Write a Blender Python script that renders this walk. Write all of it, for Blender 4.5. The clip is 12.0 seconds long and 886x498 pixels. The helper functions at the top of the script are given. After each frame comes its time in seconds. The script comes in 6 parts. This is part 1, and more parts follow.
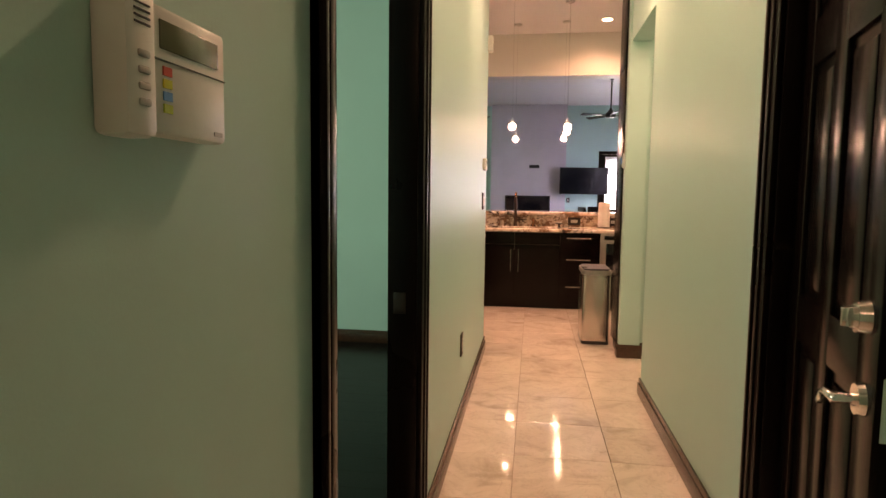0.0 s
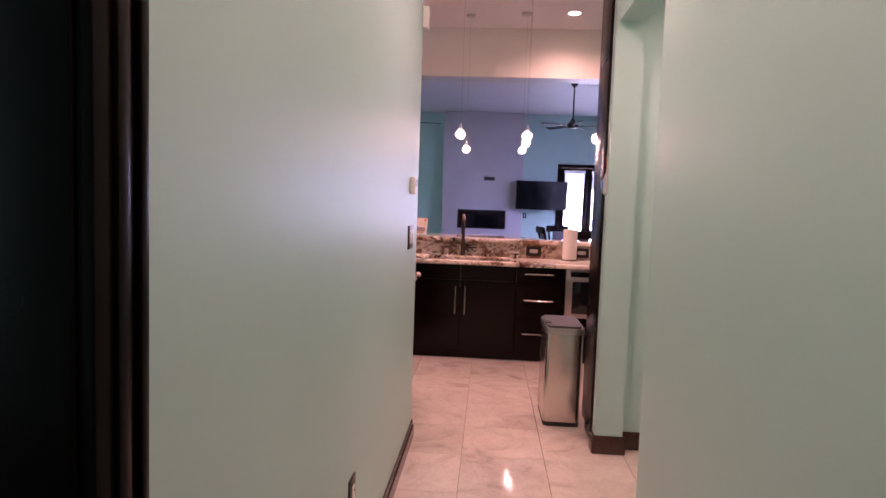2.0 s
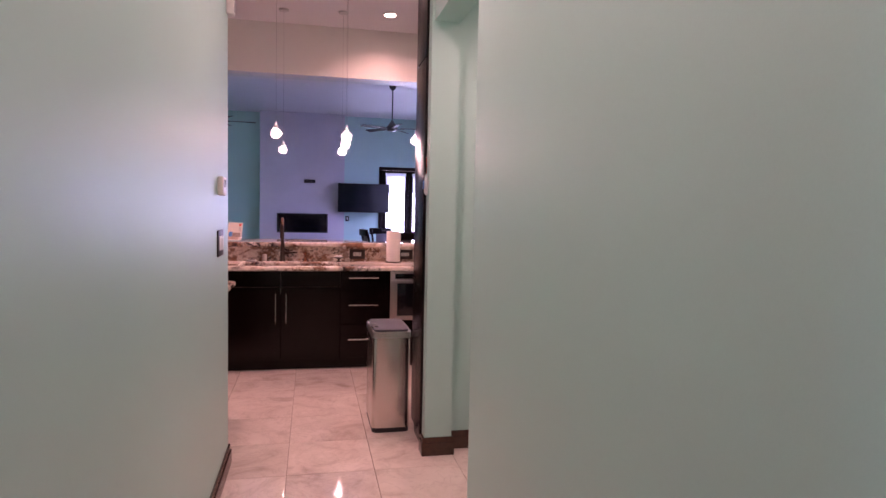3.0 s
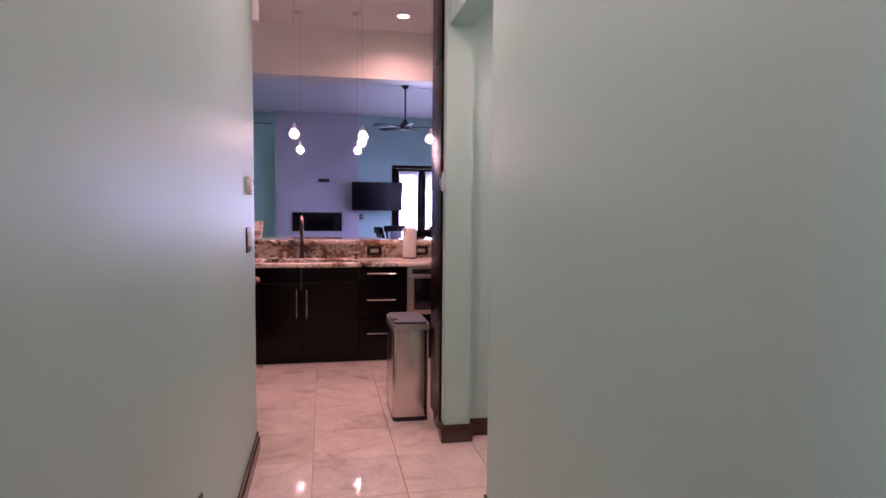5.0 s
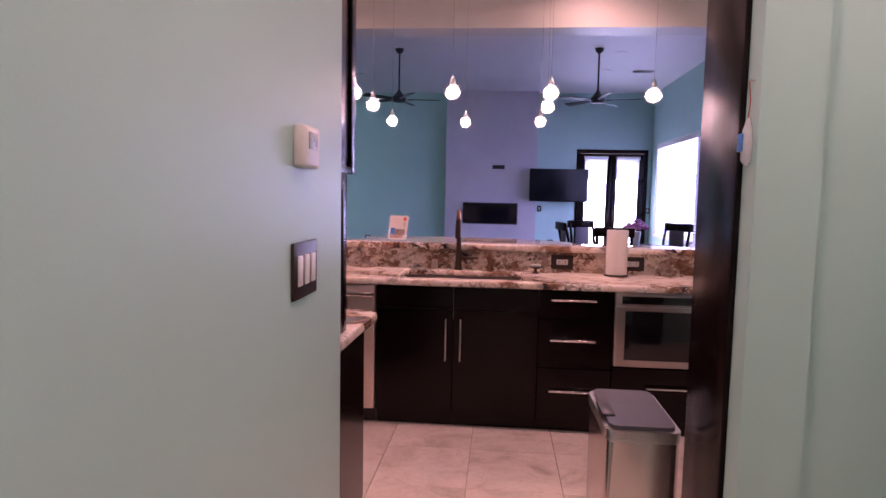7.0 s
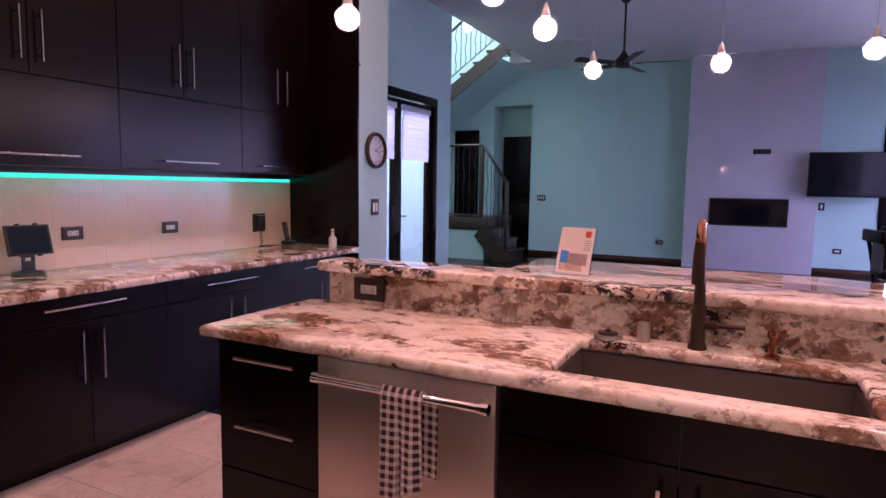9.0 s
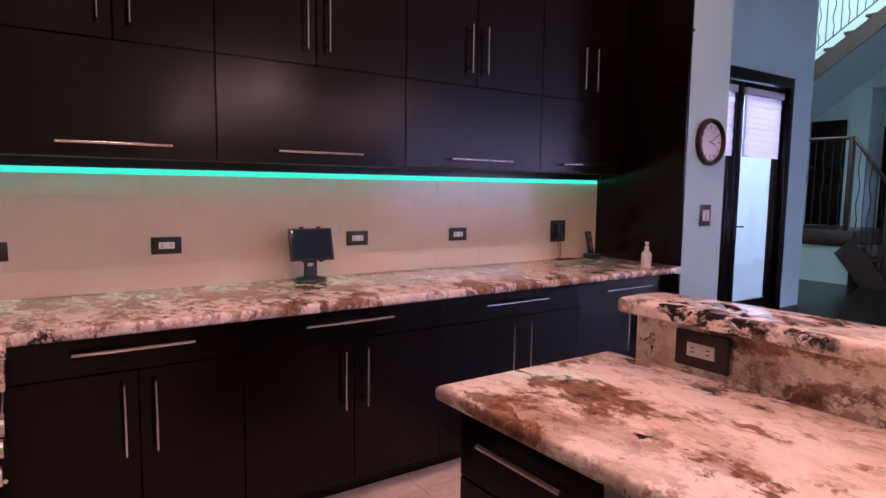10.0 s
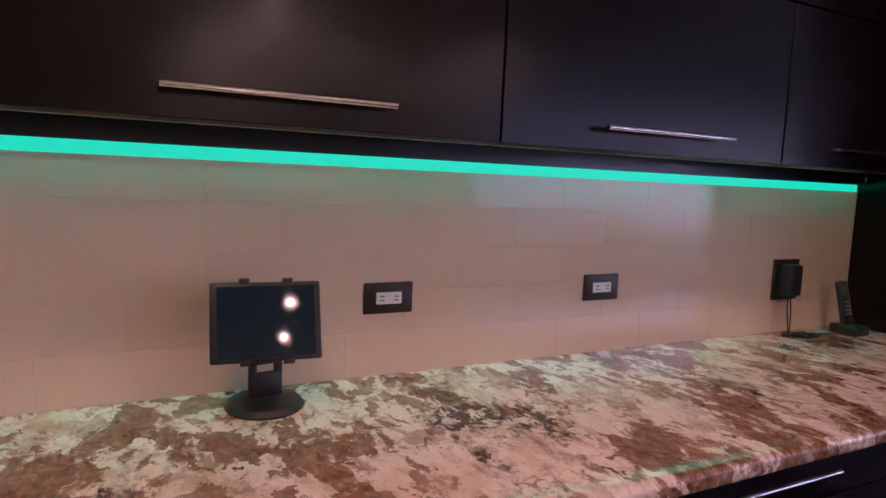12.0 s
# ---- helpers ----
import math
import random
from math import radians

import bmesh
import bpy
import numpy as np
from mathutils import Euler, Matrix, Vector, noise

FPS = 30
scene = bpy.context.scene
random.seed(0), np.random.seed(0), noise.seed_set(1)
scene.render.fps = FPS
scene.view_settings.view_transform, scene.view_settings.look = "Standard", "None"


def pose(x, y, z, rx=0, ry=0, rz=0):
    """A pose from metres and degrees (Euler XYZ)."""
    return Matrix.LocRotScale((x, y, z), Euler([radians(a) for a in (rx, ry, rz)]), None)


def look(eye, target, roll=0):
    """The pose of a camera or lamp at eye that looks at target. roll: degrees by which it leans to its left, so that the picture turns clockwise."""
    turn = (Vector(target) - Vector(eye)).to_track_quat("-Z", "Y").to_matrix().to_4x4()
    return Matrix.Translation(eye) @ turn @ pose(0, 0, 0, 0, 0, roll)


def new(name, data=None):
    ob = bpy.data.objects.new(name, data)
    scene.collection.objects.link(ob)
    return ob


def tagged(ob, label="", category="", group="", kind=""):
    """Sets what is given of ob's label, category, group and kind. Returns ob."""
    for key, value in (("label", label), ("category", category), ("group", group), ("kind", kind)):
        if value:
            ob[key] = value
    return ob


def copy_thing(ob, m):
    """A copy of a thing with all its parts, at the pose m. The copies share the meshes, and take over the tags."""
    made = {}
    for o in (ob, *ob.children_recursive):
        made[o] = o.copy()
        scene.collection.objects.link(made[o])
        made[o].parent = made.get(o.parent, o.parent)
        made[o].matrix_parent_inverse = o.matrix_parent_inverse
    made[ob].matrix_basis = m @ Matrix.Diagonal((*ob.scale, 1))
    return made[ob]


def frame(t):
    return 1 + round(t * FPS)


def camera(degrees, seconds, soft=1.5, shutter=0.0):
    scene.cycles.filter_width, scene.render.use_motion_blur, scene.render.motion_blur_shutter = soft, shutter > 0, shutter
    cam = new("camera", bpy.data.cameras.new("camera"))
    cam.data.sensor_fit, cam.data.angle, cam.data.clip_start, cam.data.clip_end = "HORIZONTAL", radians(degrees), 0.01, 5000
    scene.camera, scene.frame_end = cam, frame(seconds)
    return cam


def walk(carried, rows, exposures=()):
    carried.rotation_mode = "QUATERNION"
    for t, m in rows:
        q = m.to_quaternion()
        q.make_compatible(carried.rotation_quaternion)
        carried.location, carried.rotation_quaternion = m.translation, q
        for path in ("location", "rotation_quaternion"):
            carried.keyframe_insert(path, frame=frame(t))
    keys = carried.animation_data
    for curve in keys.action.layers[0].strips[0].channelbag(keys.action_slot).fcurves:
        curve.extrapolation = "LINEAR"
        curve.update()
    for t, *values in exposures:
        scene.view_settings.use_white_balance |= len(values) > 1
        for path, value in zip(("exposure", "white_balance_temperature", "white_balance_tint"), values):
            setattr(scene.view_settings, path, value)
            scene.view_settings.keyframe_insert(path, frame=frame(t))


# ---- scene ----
cam = camera(71.4, 12.0)
PATH = [
    (0, (0.124, 0.523, 1.255), (-0.161, 2.494, 1.079), 0.7),
    (0.5, (0.132, 0.969, 1.273), (-0.224, 2.93, 1.106), 0.6),
    (1, (0.114, 1.392, 1.343), (-0.268, 3.349, 1.178), 0.9),
    (1.5, (0.147, 1.677, 1.397), (-0.171, 3.646, 1.24), 1.6),
    (2, (0.163, 1.921, 1.395), (0.019, 3.91, 1.246), 2.0),
    (2.5, (0.16, 2.052, 1.388), (0.359, 4.038, 1.253), 1.7),
    (3, (0.179, 2.054, 1.385), (0.598, 4.006, 1.262), 1.2),
    (3.2, (0.163, 2.030, 1.388), (0.625, 3.972, 1.265), 1.2),
    (4.8, (0.123, 1.885, 1.371), (0.545, 3.836, 1.243), 0.6),
    (5, (0.125, 1.93, 1.374), (0.505, 3.889, 1.243), 0.5),
    (5.5, (0.11, 2.205, 1.391), (0.359, 4.185, 1.25), 0.8),
    (6, (0.127, 2.666, 1.387), (0.266, 4.653, 1.203), 1.2),
    (6.5, (0.174, 3.096, 1.376), (0.11, 5.087, 1.19), 1.1),
    (6.7, (0.180, 3.39, 1.378), (0.068, 5.379, 1.205), 1.1),
    (8.3, (0.226, 5.200, 1.380), (-0.346, 7.106, 1.185), 1.0),
    (8.5, (0.201, 5.398, 1.383), (-0.447, 7.28, 1.187), 1.0),
    (9, (0.054, 5.864, 1.379), (-0.837, 7.644, 1.177), 0.9),
    (9.5, (-0.142, 6.251, 1.368), (-1.358, 7.826, 1.171), 0.9),
    (10, (-0.453, 6.555, 1.355), (-2.089, 7.689, 1.156), 0.8),
    (10.5, (-0.862, 6.784, 1.337), (-2.74, 7.443, 1.136), 0.8),
    (11, (-1.271, 7.017, 1.368), (-3.227, 7.368, 1.147), 1.4),
    (11.5, (-1.672, 7.201, 1.381), (-3.616, 7.609, 1.145), 2.1),
    (12, (-1.996, 7.479, 1.362), (-3.774, 8.37, 1.15), 2.3),
]
walk(cam, [(t, look(eye, target, roll)) for t, eye, target, roll in PATH],
     exposures=[(0.0, 0.5, 16000, -9), (0.5, 0.5, 12400, -2), (1.0, 0.33, 8900, 10), (1.5, 0.3, 8200, 4), (2.5, 0.17, 7300, 12), (6.5, 0.0, 7000, 12),
                (8.5, 0.02, 7200, 15), (9.5, 0.04, 7500, 10), (10.0, -0.03, 7500, 10), (11.0, -0.18, 7400, 10), (11.5, -0.36, 7500, 3), (12.0, -0.42, 7500, 0)])

# ---- world, daylight ----
world = bpy.data.worlds.new("sky")
scene.world = world
world.use_nodes = True
_nt = world.node_tree
_sky = _nt.nodes.new("ShaderNodeTexSky")
_sky.sky_type = "NISHITA"
_sky.sun_disc = False
_sky.sun_elevation = radians(48)
_sky.sun_rotation = radians(-22)
_nt.links.new(_sky.outputs[0], _nt.nodes["Background"].inputs[0])
_nt.nodes["Background"].inputs[1].default_value = 0.15
sun = new("sun", bpy.data.lights.new("sun", "SUN"))
sun.data.energy, sun.data.angle, sun.data.color = 2.0, radians(0.6), (1.254, 0.865, 1.057)
sun.matrix_world = look((-4, 22, 14), (0, 12, 0))


def window_light(name, eye, target, w, h, energy, color):
    """Area lamp for the sky's light, in an opening or set apart from one."""
    lamp = new(name, bpy.data.lights.new(name, "AREA"))
    lamp.data.shape, lamp.data.size, lamp.data.size_y = "RECTANGLE", w, h
    lamp.data.energy, lamp.data.color = energy, color
    lamp.matrix_world = look(eye, target)
    return lamp


DAY = (0.625, 0.647, 1.192)
window_light("daylight_patio_door", (2.66, 18.14, 1.25), (2.66, 10, 1.0), 1.3, 2.1, 115, DAY)
# Spans the lengthened window, including its unseen near part.
window_light("daylight_window", (3.63, 14.87, 1.6), (-4, 14.87, 1.3), 5.25, 1.85, 260, (0.54, 0.53, 1.25))
window_light("daylight_courtyard", (-5.2, 12.35, 3.3), (-3.2, 12.3, 0.6), 2.8, 1.6, 260, DAY)
# Added lamp high in the stairwell, with no window or skylight behind it.
window_light("daylight_stairwell", (-5.2, 15.6, 6.3), (-5.2, 15.6, 0), 2.2, 3.4, 220, (0.829, 0.803, 1.196))


def spot_light(name, at, energy, color, size=150, radius=0.05):
    lamp = new(name, bpy.data.lights.new(name, "SPOT"))
    lamp.data.energy, lamp.data.color, lamp.data.spot_size, lamp.data.spot_blend = energy, color, radians(size), 0.8
    lamp.data.shadow_soft_size = radius
    lamp.matrix_world = look(at, (at[0], at[1] + 0.001, 0))
    return lamp


WARM = (1.210, 0.635, 0.699)

# ---- materials ----


def material(name):
    m = bpy.data.materials.new(name)
    m.use_nodes = True
    nt = m.node_tree
    return m, nt, nt.nodes["Principled BSDF"]


def coords(nt, scale=(1, 1, 1), kind="Object"):
    tc = nt.nodes.new("ShaderNodeTexCoord")
    mp = nt.nodes.new("ShaderNodeMapping")
    mp.inputs["Scale"].default_value = scale
    nt.links.new(tc.outputs[kind], mp.inputs[0])
    return mp.outputs[0]


def noise_tex(nt, vec, scale, detail=4, rough=0.55, distort=0.0):
    n = nt.nodes.new("ShaderNodeTexNoise")
    n.inputs["Scale"].default_value, n.inputs["Detail"].default_value = scale, detail
    n.inputs["Roughness"].default_value, n.inputs["Distortion"].default_value = rough, distort
    nt.links.new(vec, n.inputs["Vector"])
    return n


def ramp(nt, fac, stops):
    r = nt.nodes.new("ShaderNodeValToRGB")
    el = r.color_ramp.elements
    while len(el) < len(stops):
        el.new(0.5)
    for e, (p, c) in zip(el, stops):
        e.position, e.color = p, (*c, 1) if len(c) == 3 else c
    nt.links.new(fac, r.inputs[0])
    return r.outputs[0]


def mixed(nt, fac, a, b, kind="MIX"):
    n = nt.nodes.new("ShaderNodeMix")
    n.data_type, n.blend_type = "RGBA", kind
    for sock, v in ((n.inputs[0], fac), (n.inputs[6], a), (n.inputs[7], b)):
        if isinstance(v, (int, float)):
            sock.default_value = v
        elif isinstance(v, tuple):
            sock.default_value = (*v, 1)
        else:
            nt.links.new(v, sock)
    return n.outputs[2]


def bump(nt, height, strength, distance, bsdf):
    b = nt.nodes.new("ShaderNodeBump")
    b.inputs["Strength"].default_value, b.inputs["Distance"].default_value = strength, distance
    nt.links.new(height, b.inputs["Height"])
    nt.links.new(b.outputs[0], bsdf.inputs["Normal"])


def surface(name, color, rough=0.5, metal=0.0, vary=0.12, scale=3.0, fine=60.0, relief=0.15, stretch=(1, 1, 1), coat=0.0, rough_vary=0.08):
    """A plain material with large stains, fine grain and light relief."""
    m, nt, b = material(name)
    v = coords(nt, stretch)
    big, small = noise_tex(nt, v, scale, 5), noise_tex(nt, v, fine, 3)
    lo = tuple(c * (1 - vary) for c in color)
    hi = tuple(min(1, c * (1 + vary)) for c in color)
    c1 = ramp(nt, big.outputs[0], [(0.3, lo), (0.7, hi)])
    c2 = mixed(nt, 0.25, c1, ramp(nt, small.outputs[0], [(0.35, lo), (0.65, hi)]))
    nt.links.new(c2, b.inputs["Base Color"])
    rr = ramp(nt, big.outputs[0], [(0.3, (max(0.02, rough - rough_vary),) * 3), (0.7, (rough + rough_vary,) * 3)])
    nt.links.new(rr, b.inputs["Roughness"])
    b.inputs["Metallic"].default_value = metal
    b.inputs["Coat Weight"].default_value = coat
    if relief:
        bump(nt, small.outputs[0], relief, 0.002, b)
    return m


def emitter(name, color, strength):
    m, nt, b = material(name)
    b.inputs["Base Color"].default_value = (*color, 1)
    b.inputs["Emission Color"].default_value = (*color, 1)
    b.inputs["Emission Strength"].default_value = strength
    return m


def glass_mat(name, color=(1, 1, 1), rough=0.0):
    m, nt, b = material(name)
    b.inputs["Base Color"].default_value = (*color, 1)
    b.inputs["Roughness"].default_value = rough
    b.inputs["Transmission Weight"].default_value = 1
    b.inputs["IOR"].default_value = 1.45
    return m


def granite(name, size=1.0, calm=0.0):
    """Cream granite: pale islands in a brown network, chips, rust patches and black mineral clusters."""
    m, nt, b = material(name)
    tc = nt.nodes.new("ShaderNodeTexCoord")
    mp = nt.nodes.new("ShaderNodeMapping")
    mp.inputs["Rotation"].default_value = (0.3, 0.2, 0.6)
    mp.inputs["Scale"].default_value = (size, 1.5 * size, 1.2 * size)
    nt.links.new(tc.outputs["Object"], mp.inputs[0])
    v0 = mp.outputs[0]

    def warped(scale, amount):
        w = noise_tex(nt, v0, scale, 6, 0.65)
        add = nt.nodes.new("ShaderNodeVectorMath")
        add.operation = "MULTIPLY_ADD"
        add.inputs[1].default_value = (amount,) * 3
        nt.links.new(w.outputs["Color"], add.inputs[0])
        nt.links.new(v0, add.inputs[2])
        return add.outputs[0]

    def voronoi(vec, scale, feature):
        vo = nt.nodes.new("ShaderNodeTexVoronoi")
        vo.feature = feature
        vo.inputs["Scale"].default_value = scale
        nt.links.new(vec, vo.inputs["Vector"])
        return vo

    def mask(vec, scale, lo, hi, top=1.0, detail=9, rough=0.68):
        return ramp(nt, noise_tex(nt, vec, scale, detail, rough).outputs[0], [(lo, (0, 0, 0)), (hi, (top,) * 3)])

    def both(a, c):
        return mixed(nt, 1.0, a, c, "MULTIPLY")

    v, vf = warped(6.0, 0.15), warped(11.0, 0.16)
    c = ramp(nt, noise_tex(nt, v, 7, 8, 0.66).outputs[0], [(0.28, (0.60, 0.43, 0.32)), (0.40, (0.80, 0.67, 0.55)), (0.50, (0.90, 0.81, 0.72)), (0.66, (0.93, 0.87, 0.80)), (0.80, (0.72, 0.56, 0.43))])
    busy = mask(v0, 1.9, 0.33 + calm * 2.0, 0.53 + calm * 2.0, 1.0, 4, 0.55)
    brown = ramp(nt, noise_tex(nt, v, 40, 6, 0.7).outputs[0], [(0.32, (0.05, 0.025, 0.018)), (0.47, (0.19, 0.085, 0.045)), (0.60, (0.34, 0.18, 0.105)), (0.75, (0.52, 0.38, 0.29))])
    for sc, lo, hi in ((11.0, 0.74, 0.80), (26.0, 0.76, 0.82)):
        pick = nt.nodes.new("ShaderNodeSeparateColor")
        nt.links.new(voronoi(vf, sc, "F1").outputs["Color"], pick.inputs[0])
        chip = ramp(nt, pick.outputs[0], [(lo, (0, 0, 0)), (hi, (0.85, 0.85, 0.85))])
        c = mixed(nt, both(chip, busy), c, brown)
    for sc, wd, top, col in ((8.0, 0.10, 0.75, (0.27, 0.14, 0.085)), (18.0, 0.12, 0.6, (0.32, 0.18, 0.12))):
        vein = ramp(nt, voronoi(vf, sc, "DISTANCE_TO_EDGE").outputs[0], [(0.0, (top,) * 3), (wd, (0, 0, 0))])
        c = mixed(nt, both(vein, mask(v, sc * 0.9, 0.46 + calm * 0.4, 0.60 + calm * 0.4, 1.0, 6, 0.65)), c, col)
    c = mixed(nt, mask(v, 3.6, 0.535 + calm * 0.15, 0.565 + calm * 0.15, 0.92, 11, 0.68), c, brown)
    c = mixed(nt, mask(v, 17, 0.56 + calm * 0.4, 0.62 + calm * 0.4, 0.8), c, (0.30, 0.15, 0.085))
    c = mixed(nt, both(mask(v, 2.6, 0.58, 0.63, 1.0, 7, 0.6), mask(v, 30, 0.47, 0.52)), c, (0.030, 0.022, 0.024))
    c = mixed(nt, mask(v, 8.5, 0.645, 0.67), c, (0.035, 0.026, 0.028))
    c = mixed(nt, mask(v, 85, 0.66, 0.71, 0.7, 4, 0.7), c, (0.20, 0.10, 0.07))
    nt.links.new(c, b.inputs["Base Color"])
    b.inputs["Roughness"].default_value = 0.06
    bump(nt, noise_tex(nt, v0, 90, 2).outputs[0], 0.02, 0.001, b)
    return m


def marble_tile(name):
    """Polished beige marble with soft veins; each piece differs."""
    m, nt, b = material(name)
    tc = nt.nodes.new("ShaderNodeTexCoord")
    info = nt.nodes.new("ShaderNodeObjectInfo")
    add = nt.nodes.new("ShaderNodeVectorMath")
    add.operation = "MULTIPLY_ADD"
    add.inputs[1].default_value = (37.0, 53.0, 0.0)
    comb = nt.nodes.new("ShaderNodeCombineXYZ")
    for i in range(3):
        nt.links.new(info.outputs["Random"], comb.inputs[i])
    nt.links.new(comb.outputs[0], add.inputs[0])
    nt.links.new(tc.outputs["Object"], add.inputs[2])
    v = add.outputs[0]
    n1 = noise_tex(nt, v, 2.6, 6, 0.6, 1.4)
    c = ramp(nt, n1.outputs[0], [(0.3, (0.50, 0.42, 0.36)), (0.45, (0.70, 0.61, 0.54)), (0.62, (0.78, 0.69, 0.62)), (0.8, (0.66, 0.58, 0.52))])
    n2 = noise_tex(nt, v, 5.0, 5, 0.6, 2.2)
    vein = ramp(nt, n2.outputs[0], [(0.47, (0, 0, 0)), (0.5, (0.28, 0.28, 0.28)), (0.53, (0, 0, 0))])
    c = mixed(nt, vein, c, (0.42, 0.35, 0.30))
    tint = ramp(nt, info.outputs["Random"], [(0.0, (0.90, 0.90, 0.90)), (1.0, (1.0, 1.0, 1.0))])
    c = mixed(nt, 1.0, c, tint, "MULTIPLY")
    nt.links.new(c, b.inputs["Base Color"])
    b.inputs["Roughness"].default_value = 0.07
    bump(nt, noise_tex(nt, v, 8, 2).outputs[0], 0.03, 0.002, b)
    return m


def white_marble(name):
    """Polished white marble with sparse grey diagonal veins."""
    m, nt, b = material(name)
    v = coords(nt, (1.0, 1.0, 0.6))
    c = ramp(nt, noise_tex(nt, v, 2.0, 5).outputs[0], [(0.3, (0.66, 0.65, 0.68)), (0.7, (0.80, 0.79, 0.81))])
    vein = ramp(nt, noise_tex(nt, v, 1.7, 6, 0.6, 1.6).outputs[0], [(0.485, (0, 0, 0)), (0.5, (0.75, 0.75, 0.75)), (0.515, (0, 0, 0))])
    nt.links.new(mixed(nt, vein, c, (0.30, 0.28, 0.30)), b.inputs["Base Color"])
    b.inputs["Roughness"].default_value = 0.12
    return m


def mosaic(name):
    """Small square glass tiles in mixed browns and creams."""
    m, nt, b = material(name)
    vo = nt.nodes.new("ShaderNodeTexVoronoi")
    vo.inputs["Scale"].default_value, vo.inputs["Randomness"].default_value = 52.0, 0.0
    nt.links.new(coords(nt), vo.inputs["Vector"])
    sep = nt.nodes.new("ShaderNodeSeparateColor")
    nt.links.new(vo.outputs["Color"], sep.inputs[0])
    c = ramp(nt, sep.outputs[0], [(0.0, (0.05, 0.03, 0.025)), (0.35, (0.18, 0.11, 0.08)), (0.6, (0.42, 0.34, 0.28)), (0.85, (0.72, 0.70, 0.68))])
    nt.links.new(c, b.inputs["Base Color"])
    b.inputs["Roughness"].default_value = 0.15
    return m


def wood(name, a, bcol, rough=0.3, axis=2, coat=0.3, per_piece=False, spec=0.5):
    """Dark stained timber; grain runs along one axis."""
    m, nt, b = material(name)
    s = [14.0, 14.0, 14.0]
    s[axis] = 0.9
    v = coords(nt, tuple(s))
    g = noise_tex(nt, v, 3.0, 6, 0.6, 0.6)
    f = noise_tex(nt, v, 16.0, 3)
    c = ramp(nt, g.outputs[0], [(0.3, a), (0.7, bcol)])
    c = mixed(nt, 0.3, c, ramp(nt, f.outputs[0], [(0.3, a), (0.7, bcol)]))
    if per_piece:
        info = nt.nodes.new("ShaderNodeObjectInfo")
        c = mixed(nt, 1.0, c, ramp(nt, info.outputs["Random"], [(0, (0.65, 0.65, 0.65)), (1, (1.25, 1.2, 1.2))]), "MULTIPLY")
    nt.links.new(c, b.inputs["Base Color"])
    rr = ramp(nt, noise_tex(nt, coords(nt, (1, 1, 1)), 2.5, 4).outputs[0], [(0.3, (rough - 0.012,) * 3), (0.7, (rough + 0.015,) * 3)])
    nt.links.new(rr, b.inputs["Roughness"])
    b.inputs["Specular IOR Level"].default_value = spec
    b.inputs["Coat Weight"].default_value = coat
    b.inputs["Coat Roughness"].default_value = 0.25
    bump(nt, f.outputs[0], 0.06, 0.001, b)
    return m


def steel(name, color=(0.62, 0.60, 0.58), rough=0.28, axis=0):
    """Brushed steel: long fine scratches along one axis."""
    m, nt, b = material(name)
    s = [700.0, 700.0, 700.0]
    s[axis] = 6.0
    v = coords(nt, tuple(s))
    n = noise_tex(nt, v, 1.0, 3)
    nt.links.new(ramp(nt, n.outputs[0], [(0.3, tuple(c * 0.99 for c in color)), (0.7, color)]), b.inputs["Base Color"])
    nt.links.new(ramp(nt, n.outputs[0], [(0.3, (rough - 0.012,) * 3), (0.7, (rough + 0.012,) * 3)]), b.inputs["Roughness"])
    b.inputs["Metallic"].default_value = 1
    bump(nt, n.outputs[0], 0.004, 0.0001, b)
    return m


PAINT = surface("aqua_wall_paint", (0.425, 0.635, 0.585), 0.44, vary=0.03, scale=1.2, fine=220, relief=0.09, rough_vary=0.03)
PAINT.node_tree.nodes["Principled BSDF"].inputs["Specular IOR Level"].default_value = 0.36
PAINT_LIGHT = surface("pale_wall_paint", (0.66, 0.66, 0.60), 0.42, vary=0.03, scale=1.2, fine=220, relief=0.22)
CEILING = surface("ceiling_paint", (0.76, 0.73, 0.72), 0.6, vary=0.03, scale=1.0, fine=180, relief=0.3)
BASEWOOD = wood("baseboard_wood", (0.030, 0.013, 0.008), (0.075, 0.030, 0.018), 0.25, axis=1)
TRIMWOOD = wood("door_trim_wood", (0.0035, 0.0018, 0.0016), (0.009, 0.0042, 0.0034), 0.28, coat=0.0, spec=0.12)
ENTRYWOOD = wood("entry_door_wood", (0.0020, 0.0012, 0.0011), (0.0045, 0.0024, 0.0021), 0.22, coat=0.0, spec=0.12)
CABWOOD = wood("espresso_cabinet_wood", (0.0034, 0.0013, 0.0011), (0.0056, 0.0020, 0.0016), 0.23, coat=0.0, spec=0.25)
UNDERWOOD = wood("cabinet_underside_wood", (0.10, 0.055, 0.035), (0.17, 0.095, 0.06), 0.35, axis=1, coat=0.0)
FLOORWOOD = wood("dark_plank_wood", (0.004, 0.003, 0.003), (0.010, 0.007, 0.006), 0.24, axis=0, per_piece=True, coat=0.0, spec=0.11)
CREAMGROUT = surface("cream_grout", (0.74, 0.61, 0.49), 0.6, fine=150)
GROUT = surface("grout", (0.36, 0.30, 0.25), 0.8, fine=150)
TILE = marble_tile("floor_marble")
GRANITE = granite("granite")
GRANITE_BOLD = granite("bold_granite", 0.70, 0.06)
STEEL = steel("brushed_steel", axis=0)
STEEL_V = surface("satin_steel", (0.74, 0.63, 0.58), 0.38, 1.0, vary=0.02, scale=1.0, fine=1.0, relief=0.02, stretch=(240, 240, 3), rough_vary=0.03)
